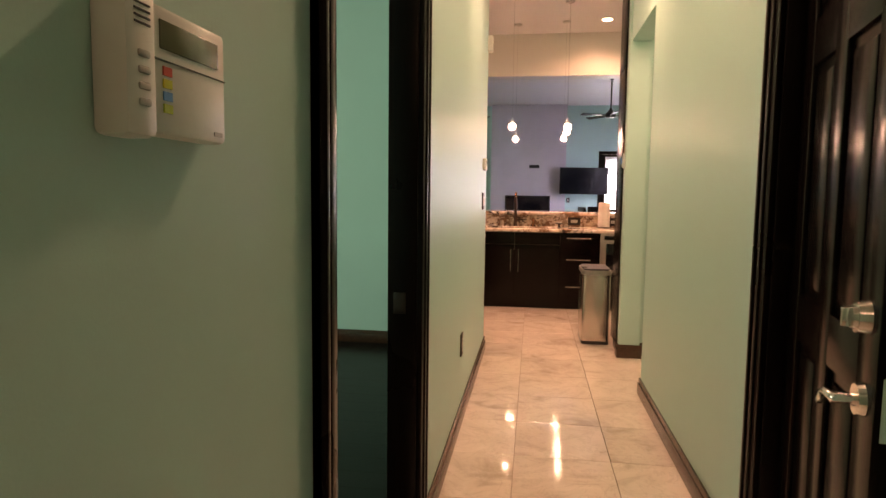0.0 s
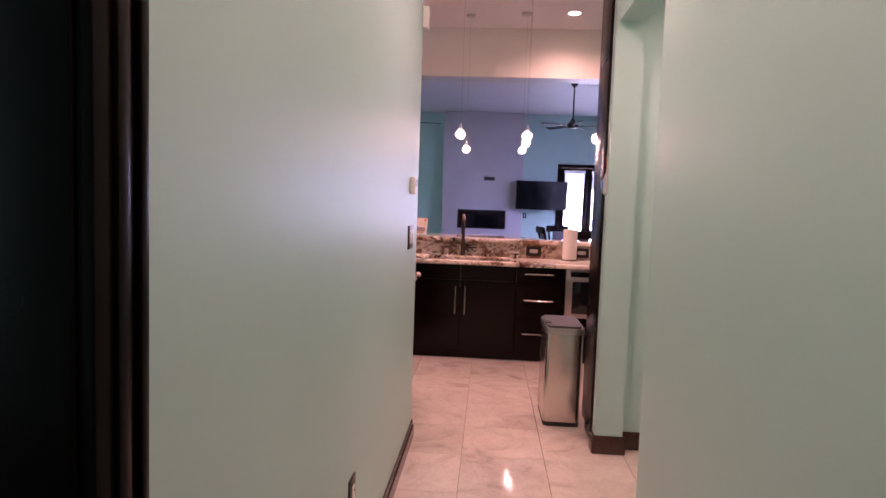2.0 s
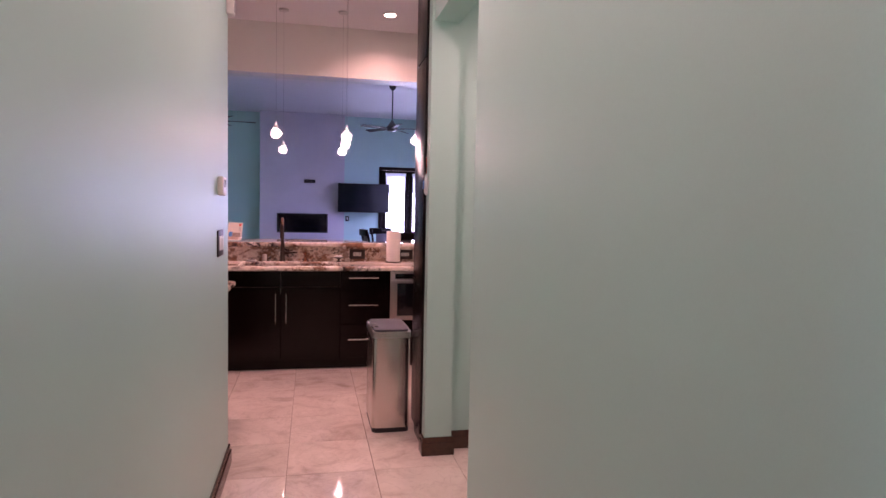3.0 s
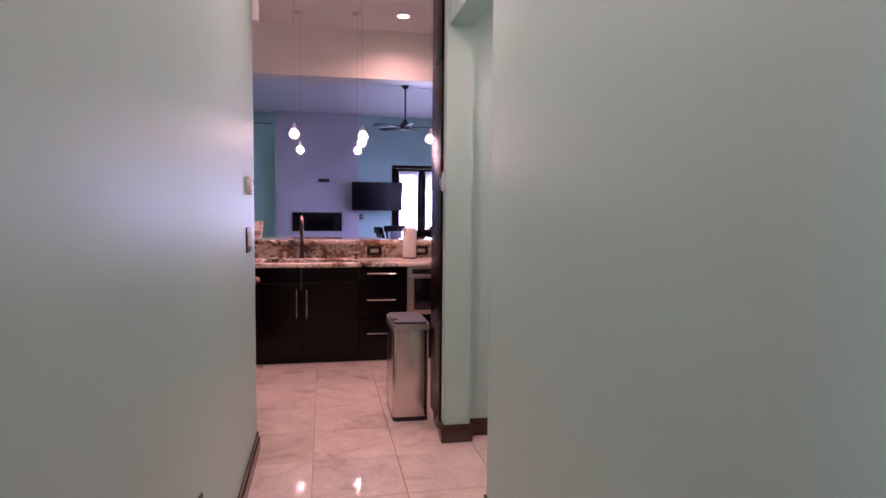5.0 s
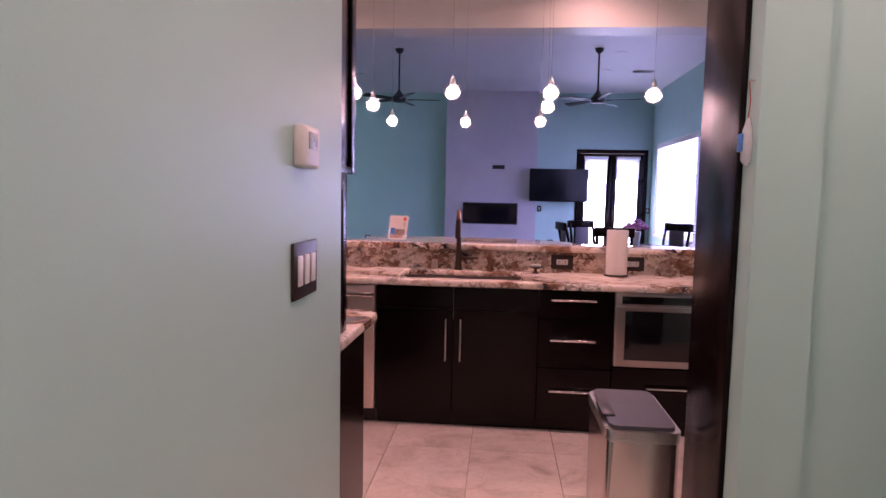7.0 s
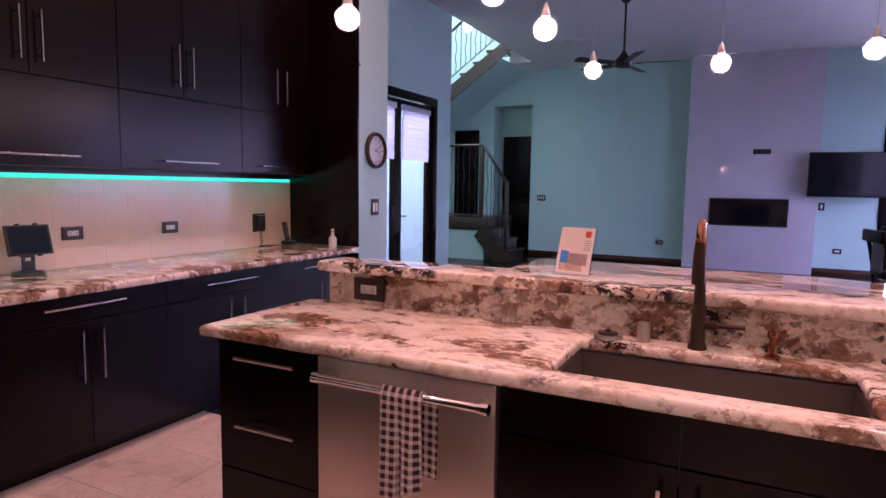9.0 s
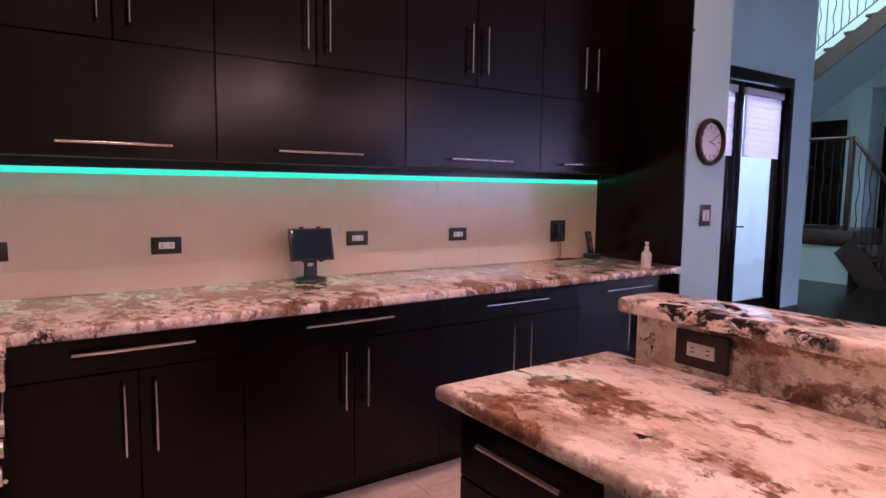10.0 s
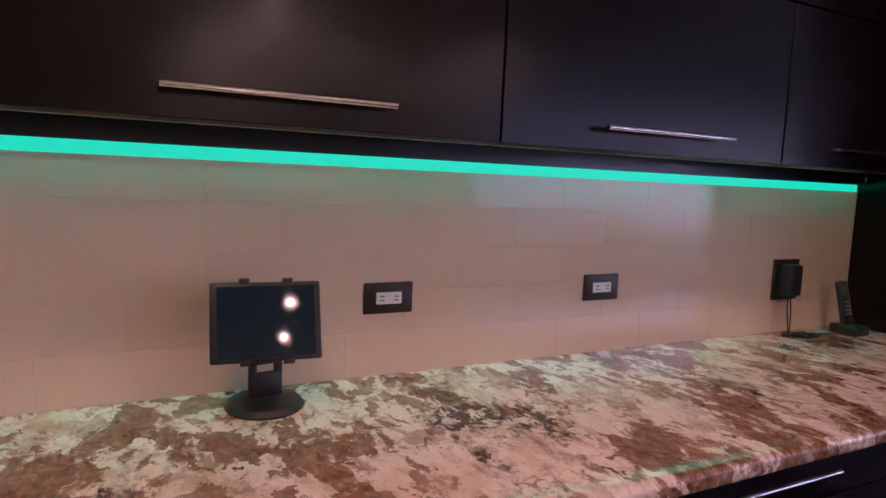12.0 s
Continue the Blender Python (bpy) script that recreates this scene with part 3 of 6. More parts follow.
def entry_door():
    """Panelled dark door standing ajar into the hall."""
    t = thing("entry_door", (0.845, 2.452, 0.01), "dark-stained panelled entry door standing slightly ajar", "door")
    L, H, T = 0.745, 2.38, 0.044
    bm = B()
    for a, b2 in ((0.003, 0.115), (L - 0.115, L), (0.325, 0.42)):
        box(bm, -T, 0, -b2, -a, 0, H, 0.003)
    for a, b2 in ((0, 0.20), (0.86, 0.98), (1.60, 1.72), (H - 0.13, H)):
        box(bm, -T + 0.0005, -0.0005, -L + 0.1, -0.1, a, b2, 0.003)
    part("frame", bm, ENTRYWOOD, t)
    for y0, y1 in ((-0.325, -0.115), (-L + 0.115, -0.42)):
        for z0, z1 in ((0.2, 0.86), (0.98, 1.60), (1.72, H - 0.13)):
            bm = B()
            box(bm, -T + 0.012, -0.012, y0, y1, z0, z1)
            box(bm, -T + 0.005, -0.005, y0 + 0.03, y1 - 0.03, z0 + 0.03, z1 - 0.03, 0.006)
            part("panel", bm, ENTRYWOOD, t)
    for z in (0.3, 1.2, 2.1):
        bm = B()
        tube(bm, (-0.002, -0.001, z - 0.05), (-0.002, -0.001, z + 0.05), 0.008)
        box(bm, -0.034, -0.001, -0.003, 0.0, z - 0.05, z + 0.05)
        part("hinge", bm, STEEL, t, "steel butt hinge")
    y = -L + 0.065
    bm = B()
    tube(bm, (-T - 0.001, y, 1.02), (-T - 0.022, y, 1.02), 0.034, 0.030, n=28)
    tube(bm, (-T - 0.022, y, 1.02), (-T - 0.030, y, 1.02), 0.024, 0.022, n=28)
    box(bm, -T - 0.046, -T - 0.028, y - 0.005, y + 0.005, 1.002, 1.038, 0.002)
    part("deadbolt", bm, CHROME, t, "polished deadbolt with thumb turn")
    bm = B()
    tube(bm, (-T - 0.001, y, 0.86), (-T - 0.014, y, 0.86), 0.034, 0.030, n=28)
    tube(bm, (-T - 0.014, y, 0.86), (-T - 0.055, y, 0.86), 0.011, n=16)
    pipe(bm, [(-T - 0.05, y - 0.005, 0.86), (-T - 0.055, y + 0.03, 0.862), (-T - 0.052, y + 0.06, 0.852), (-T - 0.047, y + 0.09, 0.835), (-T - 0.045, y + 0.108, 0.82)], 0.009)
    part("lever_handle", bm, CHROME, t, "polished lever handle on a round rose")
    bm = B()
    box(bm, -T * 0.75, -T * 0.25, -L - 0.0015, -L + 0.001, 0.80, 0.92)
    part("latch_plate", bm, CHROME, t)
    t.matrix_basis = Matrix.Translation((0.925, 2.452, 0.01)) @ Matrix.Rotation(radians(-10.0), 4, "Z")
    return t


def entry_fix(t):
    for o in t.children:
        o.matrix_parent_inverse = Matrix.Identity(4)


entry_fix(entry_door())

# ---- fixtures on walls ----


def wall_plate(name, at, normal, w, h, kind="outlet", gang=1, label="", category="outlet", group=""):
    """A dark plate with outlet slots or rocker switches; normal: '+x', '-y' and so on; built facing -y, then turned."""
    t = thing(name, (0, 0, 0), label, category, group)
    bm = B()
    box(bm, -w / 2, w / 2, -0.008, 0, -h / 2, h / 2, 0.003)
    part("cover_plate", bm, PLATE, t)
    if kind == "outlet":
        iw, ih = (w * 0.52, h * 0.38) if w > h else (w * 0.40, h * 0.55)
        bm = B()
        box(bm, -iw / 2, iw / 2, -0.0115, -0.006, -ih / 2, ih / 2, 0.002)
        part("socket", bm, WHITE, t, "white socket insert")
        for s in (-1, 1):
            for d in (-0.10, 0.10):
                bm = B()
                if w > h:
                    box(bm, s * iw * 0.28 - 0.005, s * iw * 0.28 + 0.005, -0.0122, -0.0105, d * ih * 1.6 - 0.0013, d * ih * 1.6 + 0.0013)
                else:
                    box(bm, d * iw * 1.6 - 0.0013, d * iw * 1.6 + 0.0013, -0.0122, -0.0105, s * ih * 0.28 - 0.005, s * ih * 0.28 + 0.005)
                part("slot", bm, BLACK, t)
    else:
        for i in range(gang):
            c = (i - (gang - 1) / 2) * (w - 0.03) / gang
            bm = B()
            box(bm, c - 0.014, c + 0.014, -0.0125, -0.006, -h * 0.27, h * 0.27, 0.003)
            part("rocker", bm, WHITE, t, "white rocker switch")
    turn = {"-y": 0, "+x": 90, "+y": 180, "-x": -90}[normal]
    for o in t.children:
        o.matrix_parent_inverse = Matrix.Identity(4)
    t.matrix_basis = Matrix.Translation(at) @ Matrix.Rotation(radians(turn), 4, "Z")
    return t


wall_plate("light_switch", (-0.25, 5.16, 1.21), "+x", 0.165, 0.125, "switch", 3, "triple white rocker switch in a dark plate on the hall wall", "switch")
wall_plate("wall_outlet", (-0.25, 3.84, 0.434), "+x", 0.08, 0.125, "outlet", 1, "low white outlet in a dark plate on the hall wall", "outlet")
wall_plate("wall_outlet", (-3.10, 5.52, 0.385), "-y", 0.125, 0.08, "outlet", 1, "low white outlet in a dark plate on the bedroom wall", "outlet")
BACK_X = -3.355
for y in (6.46, 7.09, 8.017, 8.667):
    wall_plate("backsplash_outlet", (BACK_X, y, 1.085), "+x", 0.124, 0.075, "outlet", 1, "white outlet in a dark bronze plate on the tiled backsplash", "outlet", "backsplash outlets")
for x in (-1.32, 0.61, 1.07):
    wall_plate("riser_outlet", (x, 7.948, 0.958), "-y", 0.145, 0.092, "outlet", 1, "white outlet in a dark bronze plate on the granite riser", "outlet", "riser outlets")
wall_plate("light_switch", (-2.748, 10.18, 1.20), "+x", 0.11, 0.135, "switch", 2, "double white switch in a dark plate under the clock", "switch")
wall_plate("light_switch", (-3.80, 17.998, 1.18), "-y", 0.17, 0.11, "switch", 3, "triple switch in a dark plate on the living room wall", "switch")
wall_plate("light_switch", (1.08, 17.998, 1.14), "-y", 0.09, 0.13, "switch", 1, "single switch in a dark plate beside the chimney", "switch")
for x in (-2.87, -1.48, 1.35):
    wall_plate("wall_outlet", (x, 17.998, 0.40), "-y", 0.13, 0.085, "outlet", 1, "low outlet in a dark plate on the living room wall", "outlet", "living room outlets")


def alarm_keypad():
    k = 0.925
    t = thing("alarm_keypad", (-0.25, 1.13, 1.31), "white plastic alarm keypad with a grey display and coloured stickers", "keypad")
    bm = B()
    box(bm, -0.25, -0.222, 0.0392 + k * (1.090), 0.0392 + k * (1.243), 0.0941 + k * (1.312), 0.0941 + k * (1.442), 0.006)
    part("body", bm, WHITE, t)
    bm = B()
    box(bm, -0.25, -0.214, 0.0392 + k * (1.045), 0.0392 + k * (1.092), 0.0941 + k * (1.306), 0.0941 + k * (1.446), 0.007)
    part("side_unit", bm, WHITE, t)
    bm = B()
    box(bm, -0.2235, -0.2205, 0.0392 + k * (1.108), 0.0392 + k * (1.222), 0.0941 + k * (1.398), 0.0941 + k * (1.427), 0.001)
    part("display", bm, surface("lcd_grey_green", (0.16, 0.17, 0.11), 0.25), t, "grey-green display")
    bm = B()
    box(bm, -0.2235, -0.2208, 0.0392 + k * (1.095), 0.0392 + k * (1.238), 0.0941 + k * (1.386), 0.0941 + k * (1.3875))
    part("flap_seam", bm, BLACK, t)
    for i, c in enumerate(((0.55, 0.05, 0.03), (0.55, 0.55, 0.05), (0.05, 0.25, 0.55), (0.45, 0.60, 0.05))):
        bm = B()
        box(bm, -0.2232, -0.2206, 0.0392 + k * (1.112), 0.0392 + k * (1.127), 0.0941 + k * (1.372 - i * 0.0125), 0.0941 + k * (1.381 - i * 0.0125))
        part("sticker", bm, surface("sticker_%d" % i, c, 0.5), t)
    for i in range(4):
        bm = B()
        box(bm, -0.2155, -0.2120, 0.0392 + k * (1.060), 0.0392 + k * (1.078), 0.0941 + k * (1.335 + i * 0.015), 0.0941 + k * (1.342 + i * 0.015), 0.002)
        part("button", bm, surface("button_grey_%d" % i, (0.45, 0.45, 0.42), 0.5), t)
    for i in range(4):
        bm = B()
        box(bm, -0.2152, -0.2132, 0.0392 + k * (1.056), 0.0392 + k * (1.080), 0.0941 + k * (1.410 + i * 0.006), 0.0941 + k * (1.412 + i * 0.006))
        part("speaker_slot", bm, BLACK, t)
    bm = B()
    box(bm, -0.2228, -0.2208, 0.0392 + k * (1.212), 0.0392 + k * (1.230), 0.0941 + k * (1.320), 0.0941 + k * (1.325))
    part("badge", bm, surface("badge_grey", (0.5, 0.5, 0.48), 0.4), t)


alarm_keypad()

t = thing("thermostat", (-0.25, 5.15, 1.44), "small white thermostat with a grey display on the hall wall", "thermostat")
bm = B()
box(bm, -0.25, -0.222, 5.09, 5.20, 1.435, 1.525, 0.008, 3)
part("body", bm, WHITE, t)
bm = B()
box(bm, -0.2225, -0.2205, 5.115, 5.175, 1.475, 1.512, 0.001)
part("display", bm, surface("thermostat_lcd", (0.22, 0.24, 0.20), 0.25), t, "grey display")
t = thing("motion_sensor", (-0.25, 5.43, 2.36), "white plastic alarm sensor high at the wall's end", "sensor")
bm = B()
box(bm, -0.25, -0.212, 5.40, 5.462, 2.36, 2.48, 0.008, 3)
part("body", bm, WHITE, t)
bm = B()
box(bm, -0.213, -0.2095, 5.412, 5.45, 2.375, 2.425, 0.002)
part("lens", bm, surface("sensor_lens", (0.6, 0.6, 0.6), 0.2), t)

t = thing("hanging_tag", (0.813, 5.45, 1.3), "clear plastic tag with a blue label hanging from a red string", "tag")
bm = B()
tube(bm, (0.816, 5.452, 1.682), (0.80, 5.452, 1.682), 0.003)
part("nail", bm, STEEL, t)
bm = B()
pipe(bm, [(0.803, 5.452, 1.682), (0.806, 5.446, 1.63), (0.806, 5.455, 1.59)], 0.0015, 6)
part("string", bm, surface("red_string", (0.5, 0.05, 0.04), 0.7), t, "red string")
bm = B()
lathe(bm, (0.806, 5.452, 1.47), [(0.003, 0.0), (0.013, 0.012), (0.016, 0.05), (0.012, 0.09), (0.004, 0.12)], 16)
part("pouch", bm, surface("clear_pouch", (0.7, 0.72, 0.74), 0.15), t)
bm = B()
box(bm, 0.786, 0.792, 5.438, 5.466, 1.505, 1.550, 0.002)
part("label", bm, surface("blue_label", (0.08, 0.25, 0.6), 0.4), t, "blue label")

# ---- kitchen: cabinets ----
CT = 0.895


def bar_handle(bm, a, b, out, r=0.006, stand=0.032):
    """Straight bar pull from a to b; out: the way off the door."""
    a, b, out = Vector(a), Vector(b), Vector(out)
    tube(bm, a, b, r, n=12)
    for f in (0.12, 0.88):
        p = a.lerp(b, f)
        tube(bm, p, p - out * stand, r * 0.8, n=8)
    return bm


def cab_front(t, name, plane, at, u0, u1, z0, z1, handle, th=0.02):
    """Slab door or drawer front on a cabinet. plane 'x': faces +x; 'y': faces -y; 'Y': faces +y. handle: ('h'|'v', u, z, half length)."""
    g = 0.0018
    bm = B()
    if plane == "x":
        box(bm, at - th, at, u0 + g, u1 - g, z0 + g, z1 - g, 0.0015, 1)
    elif plane == "y":
        box(bm, u0 + g, u1 - g, at, at + th, z0 + g, z1 - g, 0.0015, 1)
    else:
        box(bm, u0 + g, u1 - g, at - th, at, z0 + g, z1 - g, 0.0015, 1)
    p = part(name, bm, CABWOOD, t)
    if handle:
        k, u, z, hl = handle
        out = {"x": Vector((1, 0, 0)), "y": Vector((0, -1, 0)), "Y": Vector((0, 1, 0))}[plane]
        pts = []
        for s in (-1, 1):
            uu, zz = (u + s * hl, z) if k == "h" else (u, z + s * hl)
            q = Vector((at, uu, zz)) if plane == "x" else Vector((uu, at, zz))
            pts.append(q + out * 0.032)
        bm = B()
        bar_handle(bm, pts[0], pts[1], out)
        part("handle", bm, CHROME, p, "brushed steel bar handle")
    return p


def base_unit(name, y0, y1, label, drawer, doors, group):
    """Left-run base cabinet facing +x."""
    t = thing(name, (-3.06, (y0 + y1) / 2, 0), label, "cabinet", group)
    bm = B()
    box(bm, -3.373, -2.782, y0 + 0.001, y1 - 0.001, 0.09, CT - 0.042)
    part("body", bm, CABWOOD, t)
    bm = B()
    box(bm, -3.373, -2.85, y0 + 0.001, y1 - 0.001, 0.001, 0.09)
    part("toe_kick", bm, CABWOOD, t)
    cab_front(t, "drawer", "x", -2.76, y0, y1, 0.715, CT - 0.045, ("h", *drawer))
    mid = sum(d for d in doors) / 2
    cab_front(t, "door", "x", -2.76, y0, mid, 0.095, 0.715, ("v", doors[0], 0.548, 0.125))
    cab_front(t, "door", "x", -2.76, mid, y1, 0.095, 0.715, ("v", doors[1], 0.548, 0.125))
    return t


LBL = "espresso-stained slab-front base cabinet with a drawer and two doors"
base_unit("base_cabinet", 6.46, 7.239, LBL, (6.87, 0.795, 0.19), (6.828, 6.927), "left base cabinets")
base_unit("base_cabinet", 7.239, 8.147, LBL, (7.68, 0.795, 0.20), (7.654, 7.757), "left base cabinets")
base_unit("base_cabinet", 8.147, 9.06, LBL, (8.60, 0.79, 0.205), (8.575, 8.690), "left base cabinets")
base_unit("base_cabinet", 9.06, 9.848, LBL, (9.45, 0.79, 0.20), (9.456, 9.57), "left base cabinets")
t = thing("corner_cabinet", (-3.07, 6.06, 0), "espresso-stained blind corner base cabinet under the granite", "cabinet")
bm = B()
box(bm, -3.373, -2.76, 5.664, 6.459, 0.09, CT - 0.042)
part("body", bm, CABWOOD, t)
bm = B()
box(bm, -3.373, -2.85, 5.664, 6.459, 0.001, 0.09)
part("toe_kick", bm, CABWOOD, t)


def wall_unit(name, y0, y1, label, hb, doors, group):
    """Left-run wall cabinet: a lift-up door below, two doors above."""
    F = -3.145
    t = thing(name, (-3.26, (y0 + y1) / 2, 1.44), label, "cabinet", group)
    bm = B()
    box(bm, -3.353, F - 0.022, y0 + 0.001, y1 - 0.001, 1.475, 3.05)
    part("body", bm, CABWOOD, t)
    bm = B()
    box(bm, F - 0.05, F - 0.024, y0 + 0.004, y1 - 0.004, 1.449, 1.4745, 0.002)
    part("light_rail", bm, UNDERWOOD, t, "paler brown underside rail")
    cab_front(t, "lift_door", "x", F, y0, y1, 1.452, 1.895, ("h", *hb))
    mid = sum(doors) / 2
    cab_front(t, "door", "x", F, y0, mid, 1.895, 3.045, ("v", doors[0], 2.085, 0.125))
    cab_front(t, "door", "x", F, mid, y1, 1.895, 3.045, ("v", doors[1], 2.085, 0.125))
    return t


UL = "tall espresso-stained wall cabinet with a lift-up lower door"
wall_unit("wall_cabinet", 6.40, 7.26, UL, (6.88, 1.505, 0.20), (6.83, 6.94), "left wall cabinets")
wall_unit("wall_cabinet", 7.26, 8.183, UL, (7.722, 1.505, 0.207), (7.655, 7.760), "left wall cabinets")
wall_unit("wall_cabinet", 8.183, 9.11, UL, (8.66, 1.505, 0.21), (8.575, 8.68), "left wall cabinets")
wall_unit("wall_cabinet", 9.11, 9.848, UL, (9.50, 1.505, 0.22), (9.44, 9.545), "left wall cabinets")

# tall end panel beside the pillar
t = thing("end_panel", (-3.03, 9.86, 0), "tall espresso-stained end panel closing the cabinet run", "panel")
bm = B()
box(bm, -3.373, -2.69, 9.85, 9.871, 0.001, 0.85)
box(bm, -3.373, -2.69, 9.85, 9.871, 0.896, 3.05, 0.001)
part("panel", bm, CABWOOD, t)
bm = B()
tube(bm, (-2.69, 9.857, 2.29), (-2.676, 9.857, 2.29), 0.012)
part("bumper", bm, BLACK, t)

# near run: corner drawers, range, end cabinet
t = thing("drawer_cabinet", (-2.47, 6.1, 0), "espresso-stained narrow drawer cabinet beside the range", "cabinet")
bm = B()
box(bm, -2.758, -2.20, 5.664, 6.449, 0.09, CT - 0.042)
part("body", bm, CABWOOD, t)
bm = B()
box(bm, -2.758, -2.20, 5.664, 6.33, 0.001, 0.09)
part("toe_kick", bm, CABWOOD, t)
for z0, z1 in ((0.68, CT - 0.045), (0.39, 0.68), (0.095, 0.39)):
    cab_front(t, "drawer", "Y", 6.47, -2.72, -2.20, z0, z1, ("h", -2.49, z1 - 0.075, 0.20))
t = thing("range_cooker", (-1.81, 6.1, 0), "range with a smooth steel top and dark oven door", "cooker")
bm = B()
box(bm, -2.195, -1.425, 5.67, 6.44, 0.08, 0.88, 0.004)
part("body", bm, STEEL, t)
bm = B()
box(bm, -2.19, -1.43, 5.70, 6.43, 0.88, 0.906, 0.003)
part("cooktop", bm, surface("cooktop_steel", (0.6, 0.6, 0.6), 0.30, 1.0, vary=0.03, relief=0.0), t)
bm = B()
box(bm, -2.195, -1.425, 6.425, 6.50, 0.835, 0.905, 0.02, 4)
part("front_rail", bm, STEEL_V, t)
bm = B()
box(bm, -2.18, -1.44, 6.44, 6.462, 0.14, 0.79, 0.006)
part("oven_door", bm, GLOSSBLACK, t, "dark oven door")
for x in (-2.10, -1.955, -1.81, -1.665, -1.52):
    bm = B()
    tube(bm, (x, 6.463, 0.812), (x, 6.476, 0.812), 0.026, 0.024, n=20)
    tube(bm, (x, 6.476, 0.812), (x, 6.512, 0.812), 0.021, 0.018, n=20)
    part("knob", bm, CHROME, t, "polished control knob")

t = thing("base_cabinet", (-0.9, 6.0, 0), "espresso-stained base cabinet at the end of the range run", "cabinet")
bm = B()
box(bm, -1.42, -0.36, 5.664, 6.29, 0.09, CT - 0.042)
part("body", bm, CABWOOD, t)
bm = B()
box(bm, -1.42, -0.37, 5.664, 6.22, 0.001, 0.09)
part("toe_kick", bm, CABWOOD, t)
for a, b2 in ((-1.42, -0.89), (-0.89, -0.36)):
    cab_front(t, "door", "Y", 6.312, a, b2, 0.095, CT - 0.045, ("v", -0.94 if a < -1 else -0.84, 0.55, 0.125))


def shaker_side(t, name, x, y0, y1, z0, z1, foot=0.055):
    """Framed end panel facing +x."""
    s = 0.055
    bm = B()
    box(bm, x, x + 0.018, y0, y0 + s, z0, z1, 0.002)
    box(bm, x, x + 0.018, y1 - s, y1, z0, z1, 0.002)
    box(bm, x, x + 0.0175, y0 + s, y1 - s, z0, z0 + foot, 0.002)
    box(bm, x, x + 0.0175, y0 + s, y1 - s, z1 - s, z1, 0.002)
    box(bm, x, x + 0.006, y0 + s, y1 - s, z0 + foot, z1 - s)
    part(name, bm, CABWOOD, t)


t = thing("hutch_cabinet", (-0.9, 5.8, CT), "espresso-stained hutch cabinet standing on the granite counter", "cabinet")
bm = B()
box(bm, -1.40, -0.364, 5.664, 5.92, CT + 0.001, 1.450)
part("body", bm, CABWOOD, t)
shaker_side(t, "side_panel", -0.363, 5.664, 5.94, CT + 0.001, 1.450)
cab_front(t, "door", "Y", 5.942, -1.40, -0.88, CT + 0.005, 1.450, ("v", -0.92, 1.2, 0.1))
cab_front(t, "door", "Y", 5.942, -0.88, -0.345, CT + 0.005, 1.450, ("v", -0.84, 1.2, 0.1))
t = thing("wall_cabinet", (-0.9, 5.85, 1.47), "espresso-stained framed wall cabinet over the hutch", "cabinet")
bm = B()
box(bm, -1.40, -0.364, 5.664, 6.04, 1.452, 3.05)
part("body", bm, CABWOOD, t)
shaker_side(t, "side_panel", -0.363, 5.664, 6.06, 1.452, 3.05, 0.024)
cab_front(t, "door", "Y", 6.062, -1.40, -0.88, 1.455, 3.045, ("v", -0.92, 1.85, 0.1))
cab_front(t, "door", "Y", 6.062, -0.88, -0.345, 1.455, 3.045, ("v", -0.84, 1.85, 0.1))
t = thing("wall_cabinet", (-2.8, 5.95, 1.44), "deep espresso-stained corner wall cabinet beside the range", "cabinet")
bm = B()
box(bm, -3.373, -2.20, 5.664, 6.376, 1.475, 3.05)
part("body", bm, CABWOOD, t)
bm = B()
box(bm, -3.10, -2.20, 6.35, 6.39, 1.436, 1.474)
part("light_rail", bm, CABWOOD, t)
cab_front(t, "door", "Y", 6.398, -3.14, -2.67, 1.452, 2.4, ("v", -3.02, 1.72, 0.16))
cab_front(t, "door", "Y", 6.398, -2.67, -2.20, 1.452, 2.4, None)
cab_front(t, "door", "Y", 6.398, -3.14, -2.20, 2.4, 3.045, None)

t = thing("tall_cabinet", (1.1, 5.7, 0), "tall narrow espresso-stained cabinet beside the hall opening", "cabinet")
bm = B()
box(bm, 0.82, 1.42, 5.58, 5.80, 0.001, 3.05)
box(bm, 0.82, 0.966, 5.497, 5.58, 0.001, 3.05)
part("body", bm, CABWOOD, t)
bm = B()
box(bm, 0.80, 0.8195, 5.497, 5.805, 0.09, 2.24, 0.0015)
p = part("door", bm, CABWOOD, t)
bm = B()
tube(bm, (0.80, 5.60, 0.95), (0.786, 5.60, 0.95), 0.008, 0.012)
part("knob", bm, CHROME, p)
bm = B()
box(bm, 0.80, 0.8195, 5.497, 5.805, 2.246, 3.05, 0.0015)
part("door", bm, CABWOOD, t)

# ---- peninsula ----
PF = 7.39


def pen_unit(name, x0, x1, label, fronts):
    t = thing(name, ((x0 + x1) / 2, 7.66, 0), label, "cabinet", "peninsula cabinets")
    bm = B()
    box(bm, x0 + 0.001, x1 - 0.001, PF + 0.022, 7.955, 0.09, CT - 0.245 if name == "sink_cabinet" else CT - 0.042)
    part("body", bm, CABWOOD, t)
    bm = B()
    box(bm, x0 + 0.001, x1 - 0.001, PF + 0.05, 7.955, 0.001, 0.09)
    part("toe_kick", bm, CABWOOD, t)
    for nm, a, b2, z0, z1, h in fronts:
        cab_front(t, nm, "y", PF, a, b2, z0, z1, h)
    return t


